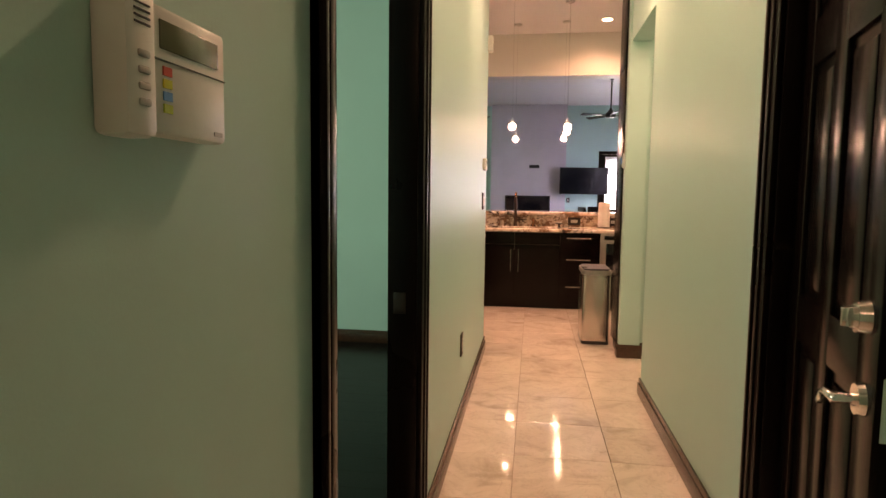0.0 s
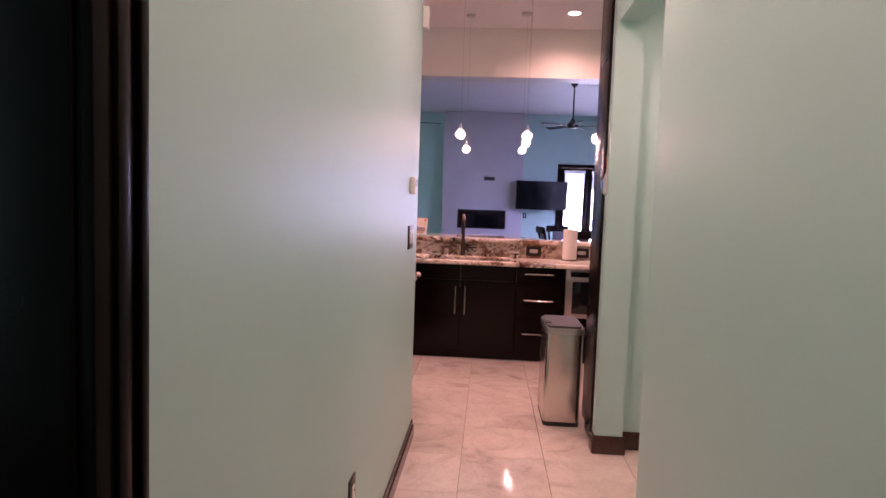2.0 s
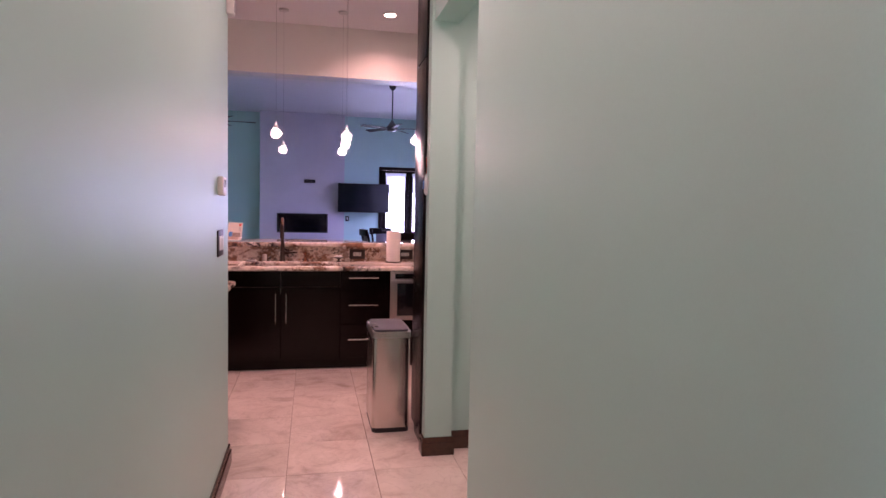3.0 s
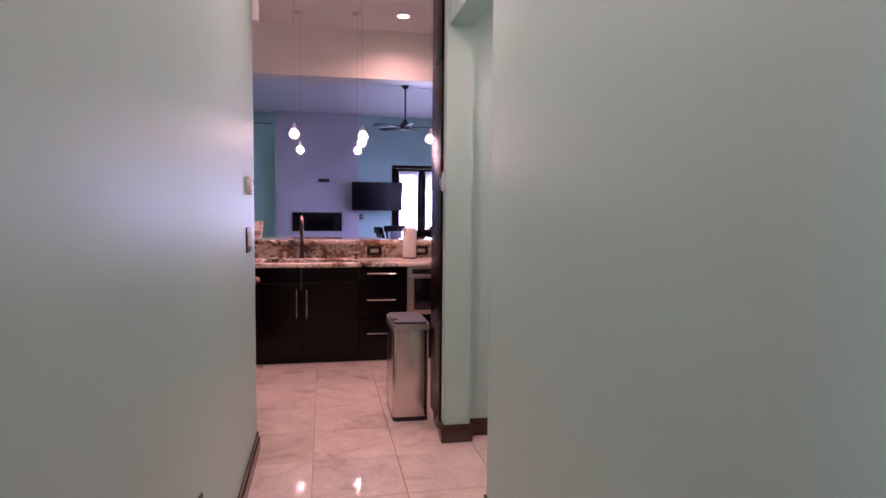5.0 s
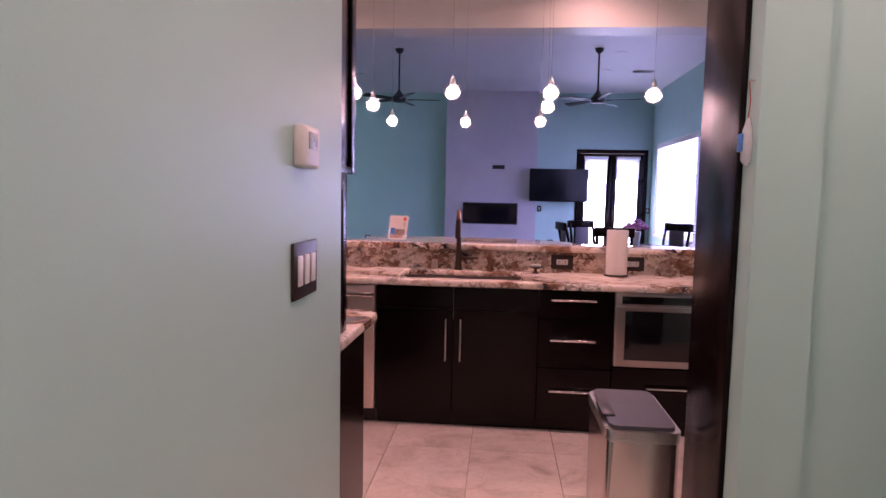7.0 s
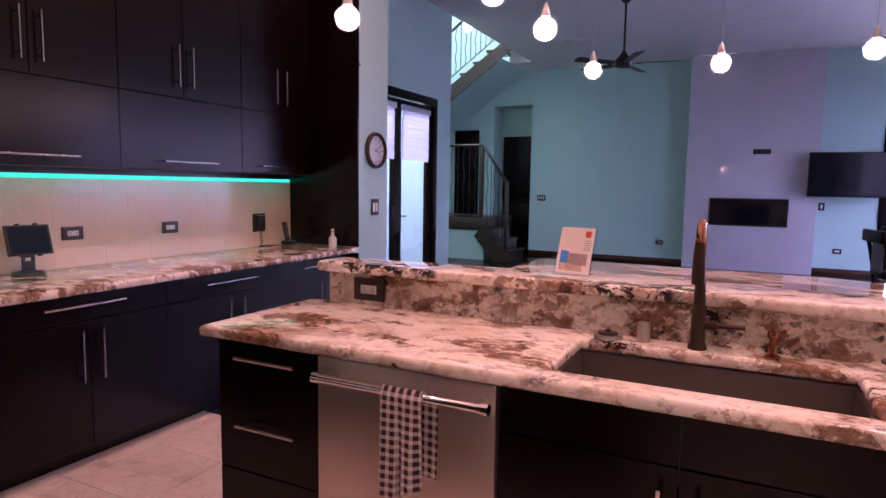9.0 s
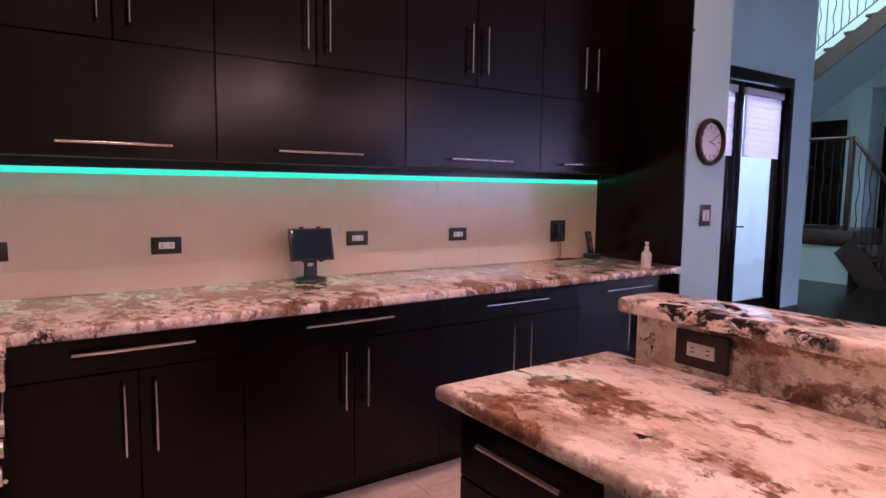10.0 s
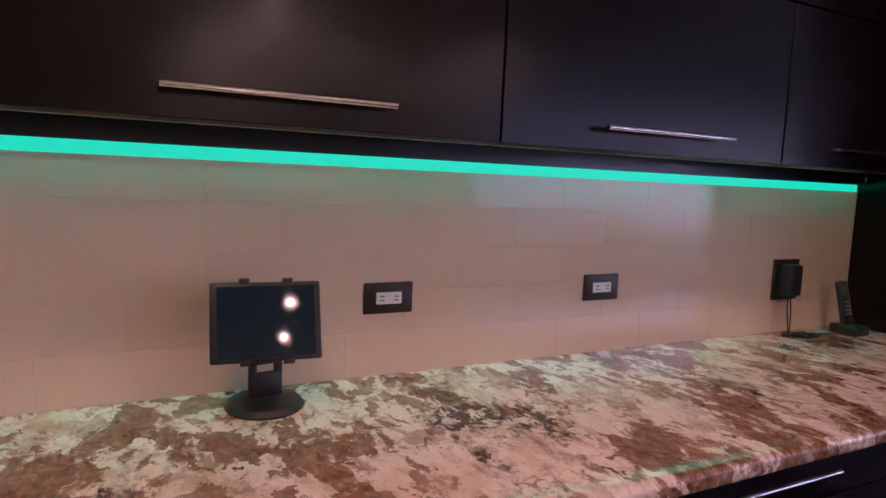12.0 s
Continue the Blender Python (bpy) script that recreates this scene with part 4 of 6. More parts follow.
def drawers3(x0, x1, hu, hl):
    return [("drawer", x0, x1, 0.68, CT - 0.045, ("h", hu, 0.795, hl)), ("drawer", x0, x1, 0.39, 0.68, ("h", hu, 0.56, hl)), ("drawer", x0, x1, 0.095, 0.39, ("h", hu, 0.26, hl))]


DL = "espresso-stained three-drawer cabinet with long bar pulls"
pen_unit("drawer_cabinet", -1.575, -1.135, DL, drawers3(-1.575, -1.135, -1.345, 0.125))
pen_unit("sink_cabinet", -0.53, 0.43, "espresso-stained sink cabinet with two doors", [("false_front", -0.53, -0.068, 0.715, CT - 0.045, None), ("false_front", -0.068, 0.43, 0.715, CT - 0.045, None), ("door", -0.53, -0.068, 0.095, 0.715, ("v", -0.109, 0.54, 0.125)), ("door", -0.068, 0.43, 0.095, 0.715, ("v", -0.023, 0.54, 0.125))])
pen_unit("drawer_cabinet", 0.43, 0.855, DL, drawers3(0.43, 0.855, 0.626, 0.127))
pen_unit("oven_cabinet", 0.855, 1.50, "espresso-stained cabinet round a built-in drawer microwave", [("drawer", 0.855, 1.50, 0.095, 0.41, ("h", 1.18, 0.30, 0.127))])
pen_unit("base_cabinet", 1.50, 2.298, "espresso-stained base cabinet at the end of the sink run", [("door", 1.50, 1.9, 0.095, CT - 0.045, ("v", 1.85, 0.55, 0.125)), ("door", 1.9, 2.298, 0.095, CT - 0.045, ("v", 1.95, 0.55, 0.125))])
bm = B()
box(bm, -1.577, -1.5755, PF + 0.02, 7.955, 0.001, CT - 0.042)
solo("end_panel", bm, CABWOOD, "espresso-stained end panel of the sink run", "panel")

t = thing("microwave_drawer", (1.18, PF, 0.42), "stainless steel built-in drawer microwave with a dark window", "microwave")
bm = B()
box(bm, 0.862, 1.495, PF - 0.012, PF + 0.02, 0.42, 0.85, 0.004)
part("body", bm, DIM_STEEL, t)
bm = B()
box(bm, 0.90, 1.455, PF - 0.016, PF - 0.011, 0.785, 0.83, 0.001)
part("control_strip", bm, GLOSSBLACK, t)
bm = B()
box(bm, 0.92, 1.435, PF - 0.018, PF - 0.011, 0.46, 0.745, 0.002)
part("window", bm, GLOSSBLACK, t)
bm = B()
box(bm, 0.862, 1.495, PF - 0.024, PF - 0.0115, 0.757, 0.772, 0.003)
part("trim_bar", bm, DIM_STEEL, t)

t = thing("dishwasher", (-0.83, PF, 0), "stainless steel dishwasher with a thick towel-bar handle", "dishwasher")
bm = B()
box(bm, -1.132, -0.534, PF - 0.02, PF + 0.03, 0.10, CT - 0.048, 0.005)
part("door", bm, STEEL_V, t)
bm = B()
box(bm, -1.13, -0.536, PF + 0.032, 7.955, 0.09, CT - 0.05)
part("body", bm, BLACK, t)
bm = B()
box(bm, -1.13, -0.536, PF + 0.05, PF + 0.08, 0.001, 0.09)
part("toe_kick", bm, BLACK, t)
bm = B()
tube(bm, (-1.09, 7.311, 0.80), (-0.542, 7.311, 0.80), 0.0125, n=20)
for x in (-1.09, -0.542):
    tube(bm, (x - 0.012, 7.311, 0.80), (x + 0.012, 7.311, 0.80), 0.0165, n=20)
for x in (-1.055, -0.577):
    tube(bm, (x, 7.311, 0.80), (x, PF - 0.02, 0.80), 0.008, n=12)
part("handle", bm, CHROME, t, "polished towel-bar handle with end caps")


def towel():
    """Checked cloth folded over the handle, with hanging folds."""
    m, nt, b = material("checked_cotton")
    v = coords(nt)
    sep = nt.nodes.new("ShaderNodeSeparateXYZ")
    nt.links.new(v, sep.inputs[0])
    bands = []
    for k in (0, 2):
        w = nt.nodes.new("ShaderNodeMath")
        w.operation = "PINGPONG"
        w.inputs[1].default_value = 0.0125
        nt.links.new(sep.outputs[k], w.inputs[0])
        g = nt.nodes.new("ShaderNodeMath")
        g.operation = "GREATER_THAN"
        g.inputs[1].default_value = 0.0056
        nt.links.new(w.outputs[0], g.inputs[0])
        bands.append(g.outputs[0])
    white, mid, darkc = (0.70, 0.64, 0.62), (0.40, 0.33, 0.33), (0.035, 0.018, 0.022)
    both = nt.nodes.new("ShaderNodeMath")
    both.operation = "MULTIPLY"
    nt.links.new(bands[0], both.inputs[0])
    nt.links.new(bands[1], both.inputs[1])
    one = nt.nodes.new("ShaderNodeMath")
    one.operation = "MAXIMUM"
    nt.links.new(bands[0], one.inputs[0])
    nt.links.new(bands[1], one.inputs[1])
    c = mixed(nt, both.outputs[0], mixed(nt, one.outputs[0], white, mid), darkc)
    nt.links.new(c, b.inputs["Base Color"])
    b.inputs["Roughness"].default_value = 0.95
    bump(nt, noise_tex(nt, v, 400, 2).outputs[0], 0.4, 0.001, b)
    bm = B()
    x0, x1, nx = -0.852, -0.722, 30
    prof = [(0.024, z) for z in np.linspace(-0.235, 0.0, 14)] + [(0.014 * math.cos(a), 0.0165 * math.sin(a) + 0.002) for a in np.linspace(0.5, math.pi - 0.5, 6)] + [(-0.018, -z) for z in np.linspace(0.0, 0.29, 16)]
    grid = []
    for i in range(nx + 1):
        u = i / nx
        row = []
        for j, (dy, dz) in enumerate(prof):
            drop = max(0.0, -dz) / 0.29
            fold = drop * (0.012 * math.sin(u * 11) + 0.006 * math.sin(u * 23 + 1))
            x = x0 + (x1 - x0) * u + drop * 0.010 * math.sin(u * 6) + (0.035 if dy > 0.015 else 0.0)
            row.append(bm.verts.new((x, 7.311 + dy * (1 if j > 0 else 1) + fold * (-1 if dy < 0 else 0.25), 0.80 + dz - (0.02 * math.sin(u * 5) * drop if dy < 0 else 0))))
        grid.append(row)
    for a, c2 in zip(grid, grid[1:]):
        for j in range(len(prof) - 1):
            bm.faces.new((a[j], c2[j], c2[j + 1], a[j + 1]))
    bmesh.ops.recalc_face_normals(bm, faces=bm.faces)
    bmesh.ops.solidify(bm, geom=bm.faces[:], thickness=0.003)
    solo("dish_towel", bm, m, "black and white checked cotton towel over the dishwasher handle", "towel")


towel()

# ---- granite tops ----


def slab(name, outline, z0, z1, label, bev=0.014, hole=None, stone=GRANITE_BOLD):
    """Granite top with bullnosed edges on a plan outline, or a rectangle with a hole."""
    bm = B()
    if hole:
        (ax0, ax1, ay0, ay1), (hx0, hx1, hy0, hy1) = hole
        rings = []
        for z in (z0, z1):
            rings.append([bm.verts.new((x, y, z)) for x, y in ((ax0, ay0), (ax1, ay0), (ax1, ay1), (ax0, ay1))])
            rings.append([bm.verts.new((x, y, z)) for x, y in ((hx0, hy0), (hx1, hy0), (hx1, hy1), (hx0, hy1))])
        lo, li, ho, hi = rings
        for i in range(4):
            k = (i + 1) % 4
            bm.faces.new((lo[k], lo[i], li[i], li[k]))
            bm.faces.new((ho[i], ho[k], hi[k], hi[i]))
            bm.faces.new((lo[i], lo[k], ho[k], ho[i]))
            bm.faces.new((li[k], li[i], hi[i], hi[k]))
    else:
        prism(bm, outline, z0, z1)
    bmesh.ops.recalc_face_normals(bm, faces=bm.faces)
    edges = [e for e in bm.edges if abs(e.verts[0].co.z - e.verts[1].co.z) < 1e-4 and e.calc_face_angle(0) > 0.5]
    bmesh.ops.bevel(bm, geom=edges, offset=bev, segments=4, affect="EDGES", profile=0.5)
    return solo(name, bm, stone, label, "countertop")


SINK = (-0.417, 0.335, 7.445, 7.83)
slab("countertop", [], CT - 0.04, CT, "polished cream and rust granite countertop with a sink cut-out", hole=((-1.615, 2.298, 7.345, 7.948), SINK))
bm = B()
box(bm, -1.52, 2.298, 7.95, 8.05, 0.001, 1.022)
solo("bar_wall", bm, GRANITE, "granite-faced riser wall under the raised bar", "wall", kind="structure", smooth=False)
slab("granite_bar", [(-1.54, 7.89), (2.298, 7.89), (2.298, 8.13), (0.735, 8.13), (0.70, 8.33), (0.52, 8.46), (0.30, 8.52), (-0.70, 8.54), (-0.79, 8.50), (-0.79, 8.12), (-1.52, 8.085), (-1.55, 8.0)], 1.024, 1.067, "polished granite raised bar top with a wide serving end")
bm = B()
box(bm, -0.6, 0.5, 8.05, 8.12, 0.001, 1.02)
solo("bar_support", bm, CABWOOD, "dark panel under the wide end of the bar", "panel")
slab("countertop", [(-3.373, 5.664), (-2.20, 5.664), (-2.20, 6.515), (-2.62, 6.515), (-2.675, 6.47), (-2.683, 6.56), (-2.683, 9.848), (-3.373, 9.848)], CT - 0.04, CT, "polished cream and rust granite countertop along the wall", stone=GRANITE)
slab("countertop", [(-1.42, 5.664), (-0.32, 5.664), (-0.305, 6.30), (-0.36, 6.36), (-1.42, 6.36)], CT - 0.04, CT, "polished granite countertop end beside the range")

t = thing("kitchen_sink", (-0.04, 7.64, 0.66), "large undermount stainless steel sink bowl", "sink")
bm = B()
x0, x1, y0, y1 = SINK
for b6 in ((x0 - 0.02, x0 + 0.004, y0 - 0.02, y1 + 0.02), (x1 - 0.004, x1 + 0.02, y0 - 0.02, y1 + 0.02), (x0, x1, y0 - 0.02, y0 + 0.004), (x0, x1, y1 - 0.004, y1 + 0.02)):
    box(bm, *b6, 0.665, CT - 0.042)
box(bm, x0 - 0.02, x1 + 0.02, y0 - 0.02, y1 + 0.02, 0.652, 0.666)
part("bowl", bm, DIM_STEEL, t, smooth=False)
bm = B()
lathe(bm, (-0.04, 7.66, 0.666), [(0.045, 0), (0.045, 0.003), (0.03, 0.004), (0.02, 0.001)], 24)
part("drain", bm, CHROME, t)

t = thing("kitchen_faucet", (-0.075, 7.875, CT), "oil-rubbed bronze pull-down faucet with copper highlights", "faucet")
bm = B()
lathe(bm, (-0.075, 7.875, CT), [(0.028, 0), (0.028, 0.01), (0.022, 0.02), (0.020, 0.10), (0.017, 0.16), (0.015, 0.22)])
part("body", bm, BRONZE, t)
bm = B()
pipe(bm, [(-0.075, 7.875, CT + 0.2)] + [(-0.075, 7.875 - 0.055 * (1 - math.cos(a)), CT + 0.335 + 0.055 * math.sin(a)) for a in np.linspace(0, math.pi, 10)], 0.0125, 14)
part("neck", bm, COPPER, t, "copper-toned gooseneck")
bm = B()
lathe(bm, (-0.075, 7.765, CT + 0.215), [(0.018, 0), (0.019, 0.03), (0.016, 0.10), (0.0135, 0.122)], 20)
part("spray_head", bm, BRONZE, t)
bm = B()
tube(bm, (-0.06, 7.875, CT + 0.075), (-0.02, 7.872, CT + 0.078), 0.014, 0.012)
tube(bm, (-0.02, 7.872, CT + 0.078), (0.055, 7.862, CT + 0.082), 0.009, 0.007)
part("lever", bm, BRONZE, t)

t = thing("soap_dispenser", (0.13, 7.875, CT), "small bronze soap dispenser beside the faucet", "dispenser")
bm = B()
lathe(bm, (0.13, 7.875, CT), [(0.022, 0), (0.022, 0.006), (0.012, 0.012), (0.011, 0.06), (0.017, 0.062), (0.016, 0.078), (0.006, 0.082)], 20)
part("pump", bm, COPPER, t)
bm = B()
tube(bm, (0.13, 7.875, CT + 0.07), (0.13, 7.83, CT + 0.066), 0.006, 0.005)
part("nozzle", bm, COPPER, t)
bm = B()
lathe(bm, (-0.235, 7.885, CT), [(0.021, 0), (0.021, 0.055), (0.018, 0.062), (0.0, 0.062)], 24)
solo("air_gap_cap", bm, STEEL_V, "brushed steel air gap cap behind the sink", "cap")
t = thing("sink_stopper", (-0.345, 7.875, CT), "bronze and black sink stopper lying on the granite", "stopper")
bm = B()
lathe(bm, (-0.345, 7.875, CT), [(0.044, 0), (0.047, 0.006), (0.044, 0.012), (0.035, 0.015)], 28)
part("flange", bm, STEEL, t)
bm = B()
lathe(bm, (-0.345, 7.875, CT + 0.013), [(0.033, 0), (0.03, 0.007), (0.012, 0.009), (0.008, 0.016), (0.0, 0.018)], 28)
part("plug", bm, BRONZE, t)
t = thing("soap_dish", (0.43, 7.80, CT), "bronze pedestal soap dish holding a white bar", "soap dish")
bm = B()
lathe(bm, (0.43, 7.80, CT), [(0.024, 0), (0.022, 0.006), (0.009, 0.013), (0.009, 0.026), (0.03, 0.036), (0.052, 0.042), (0.05, 0.046), (0.02, 0.042)], 28)
part("dish", bm, BRONZE, t)
bm = B()
box(bm, 0.398, 0.462, 7.78, 7.82, CT + 0.043, CT + 0.06, 0.008, 3)
part("soap", bm, WHITE, t, "white bar of soap")
t = thing("paper_towel_roll", (0.935, 7.79, CT), "white paper towel roll standing on a low holder", "paper towel")
bm = B()
lathe(bm, (0.935, 7.79, CT), [(0.075, 0), (0.075, 0.006), (0.07, 0.01)], 32)
part("holder_base", bm, BRONZE, t)
bm = B()
lathe(bm, (0.935, 7.79, CT + 0.011), [(0.064, 0), (0.066, 0.004), (0.066, 0.276), (0.064, 0.28), (0.022, 0.28), (0.02, 0.27)], 40)
part("roll", bm, PAPER, t)
bm = B()
tube(bm, (0.935, 7.79, CT + 0.01), (0.935, 7.79, CT + 0.296), 0.008)
part("post", bm, BRONZE, t)

# leaflet in a clear stand on the bar
t = thing("leaflet_stand", (-0.52, 8.06, 1.067), "clear acrylic stand with a printed leaflet on the bar", "leaflet stand")
tilt = Matrix.Translation((-0.52, 8.05, 1.071)) @ Matrix.Rotation(radians(-16), 4, "Z") @ Matrix.Rotation(radians(-14), 4, "X") @ Matrix.Scale(0.76, 4)


def turned(bm, m):
    bmesh.ops.transform(bm, matrix=m, verts=bm.verts)
    return bm


bm = turned(box(B(), -0.09, 0.09, 0.0, 0.002, 0.004, 0.225), tilt)
part("sheet", bm, surface("leaflet_paper", (0.72, 0.66, 0.60), 0.5, vary=0.03), t)
for c, x0, x1, z0, z1 in (((0.05, 0.22, 0.55), -0.075, -0.03, 0.05, 0.11), ((0.28, 0.22, 0.20), -0.03, 0.07, 0.045, 0.10), ((0.45, 0.33, 0.27), -0.075, 0.05, 0.015, 0.05), ((0.6, 0.08, 0.05), 0.045, 0.075, 0.18, 0.21)):
    bm = turned(box(B(), x0, x1, -0.001, 0.0005, z0, z1), tilt)
    part("print", bm, surface("print_ink_%d" % int(z0 * 1000), c, 0.5, vary=0.3, scale=30), t)
for i in range(5):
    bm = turned(box(B(), 0.045, 0.078, -0.001, 0.0005, 0.118 + i * 0.011, 0.122 + i * 0.011), tilt)
    part("print", bm, surface("print_line_%d" % i, (0.3, 0.28, 0.28), 0.5), t)
bm = turned(box(box(B(), -0.095, 0.095, 0.003, 0.006, 0.0, 0.23), -0.095, 0.095, -0.005, -0.003, 0.0, 0.09), tilt)
box(bm, -0.585, -0.455, 8.03, 8.11, 1.068, 1.071)
ac = part("acrylic", bm, GLASS, t, smooth=False)
ac.visible_shadow = False

# ---- teal strip under the wall cabinets ----
t = thing("led_strip", (-3.34, 7.8, 1.43), "glowing teal light strip under the wall cabinets", "light strip")
bm = B()
box(bm, -3.3535, -3.340, 5.68, 9.84, 1.4345, 1.439)
part("tape", bm, TEAL, t, "glowing teal tape", smooth=False)
# Thin emissive sheet on the tiles imitates the tape's glow on them.
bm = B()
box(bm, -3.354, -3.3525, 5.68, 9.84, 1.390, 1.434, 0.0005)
part("diffuser", bm, TEAL_BAND, t, "emissive sheet standing for teal light on the tiles", smooth=False)
bm = B()
box(bm, -3.3535, -3.330, 5.67, 9.846, 1.4395, 1.4735)
box(bm, -3.335, -3.330, 5.67, 9.846, 1.416, 1.4395)
part("channel", bm, BLACK, t, smooth=False)

# ---- things on the wall counter ----
t = thing("tablet_stand", (-3.238, 7.71, CT), "black tablet in a clamp stand with a round base", "tablet")
TX, TY = -3.238, 7.71
bm = B()
lathe(bm, (TX, TY, CT), [(0.075, 0), (0.079, 0.006), (0.071, 0.016), (0.03, 0.024), (0.0, 0.025)], 36)
part("base", bm, BLACK, t)
bm = B()
tb = Matrix.Translation((TX, TY, CT + 0.018)) @ Matrix.Rotation(radians(8), 4, "Z")
box(bm, -0.006, 0.006, -0.034, 0.034, -0.002, 0.055, 0.002)
for s in (-1, 1):
    box(bm, -0.0055, 0.0055, s * 0.026 - 0.008, s * 0.026 + 0.008, 0.05, 0.075, 0.002)
box(bm, -0.006, 0.006, -0.034, 0.034, 0.072, 0.16, 0.002)
turned(bm, tb)
part("upright", bm, BLACK, t)
tm = Matrix.Translation((TX + 0.012, TY, CT + 0.180)) @ Matrix.Rotation(radians(-4.5), 4, "Z") @ Matrix.Rotation(radians(-16.5), 4, "Y")
bm = turned(box(B(), -0.006, 0.006, -0.107, 0.107, -0.079, 0.079, 0.005, 3), tm)
p = part("tablet", bm, BLACK, t, "black tablet")
bm = turned(box(B(), 0.0062, 0.0068, -0.094, 0.094, -0.070, 0.070), tm)
part("screen", bm, surface("tablet_screen_glass", (0.008, 0.020, 0.034), 0.03, vary=0.05, relief=0, rough_vary=0.005), p, "dark glossy screen", smooth=False)
for y, z in ((-0.042, 0.081), (0.042, 0.081), (-0.042, -0.081), (0.042, -0.081)):
    bm = turned(box(B(), -0.009, 0.010, y - 0.010, y + 0.010, z - 0.005, z + 0.005, 0.002), tm)
    part("clamp", bm, BLACK, t)

t = thing("wall_charger", (-3.345, 9.48, 1.08), "black charger plugged into a dark outlet plate", "charger")
bm = B()
box(bm, -3.355, -3.346, 9.415, 9.545, 1.01, 1.15, 0.003)
part("cover_plate", bm, PLATE, t)
bm = B()
box(bm, -3.346, -3.30, 9.43, 9.50, 1.03, 1.135, 0.006)
part("adapter", bm, BLACK, t)
bm = B()
box(bm, -3.3465, -3.3435, 9.505, 9.53, 1.085, 1.12, 0.001)
part("socket", bm, WHITE, t)
bm = B()
for k in (0, 1):
    pts = [(-3.32, 9.46 + 0.01 * k, 1.03), (-3.315, 9.455 + 0.02 * k, 0.98), (-3.31, 9.46 + 0.01 * k, 0.92), (-3.29, 9.44, 0.901)]
    pts += [(-3.27 + 0.035 * math.sin(a + k), 9.47 + 0.07 * math.cos(a * 0.9 + k), 0.900 + 0.004 * (i % 3)) for i, a in enumerate(np.linspace(0, 9, 16))]
    pts += [(-3.27, 9.58, 0.90), (-3.26, 9.64, 0.90)]
    pipe(bm, pts, 0.0022, 6)
part("cable", bm, BLACK, t, "tangled thin black cable")
t = thing("cordless_phone", (-3.25, 9.70, CT), "black cordless phone standing in its cradle", "telephone")
bm = B()
box(bm, -3.30, -3.20, 9.665, 9.745, CT, CT + 0.035, 0.010, 3)
part("cradle", bm, BLACK, t)
hm = Matrix.Translation((-3.255, 9.705, CT + 0.02)) @ Matrix.Rotation(radians(-14), 4, "Y")
bm = turned(box(B(), -0.012, 0.012, -0.024, 0.024, 0, 0.165, 0.009, 3), hm)
p = part("handset", bm, BLACK, t)
bm = turned(box(B(), 0.0115, 0.0132, -0.017, 0.017, 0.115, 0.148, 0.001), hm)
part("display", bm, surface("phone_lcd", (0.12, 0.13, 0.12), 0.2), p)
for i in range(4):
    for j in range(3):
        bm = turned(box(B(), 0.0115, 0.0135, -0.015 + j * 0.011, -0.007 + j * 0.011, 0.045 + i * 0.014, 0.053 + i * 0.014, 0.001), hm)
        part("key", bm, surface("key_grey", (0.2, 0.2, 0.2), 0.5), p)
t = thing("pump_bottle", (-2.83, 9.72, CT), "small white lotion pump bottle", "bottle")
bm = B()
lathe(bm, (-2.83, 9.72, CT), [(0.026, 0), (0.03, 0.01), (0.03, 0.075), (0.012, 0.095), (0.012, 0.105)], 20)
part("bottle", bm, WHITE, t)
bm = B()
lathe(bm, (-2.83, 9.72, CT + 0.105), [(0.014, 0), (0.014, 0.012), (0.006, 0.014), (0.006, 0.028), (0.014, 0.03), (0.013, 0.04)], 16)
tube(bm, (-2.83, 9.72, CT + 0.138), (-2.80, 9.69, CT + 0.132), 0.005, 0.004)
part("pump", bm, WHITE, t)

# ---- trash bin ----
t = thing("trash_bin", (0.68, 6.0, 0), "tall brushed steel trash bin with a dark lid", "trash bin")


def rounded(x0, x1, y0, y1, r, n=6):
    pts = []
    for cx, cy, a0 in ((x1 - r, y0 + r, -90), (x1 - r, y1 - r, 0), (x0 + r, y1 - r, 90), (x0 + r, y0 + r, 180)):
        for i in range(n + 1):
            a = radians(a0 + 90 * i / n)
            pts.append((cx + r * math.cos(a), cy + r * math.sin(a)))
    return pts


bm = prism(B(), rounded(0.555, 0.792, 5.80, 6.215, 0.035), 0.03, 0.595)
part("body", bm, steel("bin_steel", (0.66, 0.60, 0.57), 0.22, axis=2), t)
bm = prism(B(), rounded(0.558, 0.789, 5.803, 6.212, 0.035), 0.001, 0.03)
part("base", bm, BLACK, t)
bm = prism(B(), rounded(0.552, 0.795, 5.797, 6.218, 0.037), 0.595, 0.632)
part("rim", bm, STEEL, t, "steel rim")
bm = prism(B(), rounded(0.567, 0.780, 5.812, 6.203, 0.03), 0.632, 0.645)
p = part("lid", bm, surface("lid_dark_grey", (0.07, 0.07, 0.085), 0.35), t, "dark grey lid")
bm = B()
box(bm, 0.556, 0.60, 5.90, 6.05, 0.638, 0.650, 0.004)
part("sensor", bm, BLACK, p)

# ---- pendant lamps, downlights ----


def bmesh_ico(at, r):
    bm = B()
    bmesh.ops.create_icosphere(bm, subdivisions=2, radius=r, matrix=Matrix.Translation(at))
    return bm


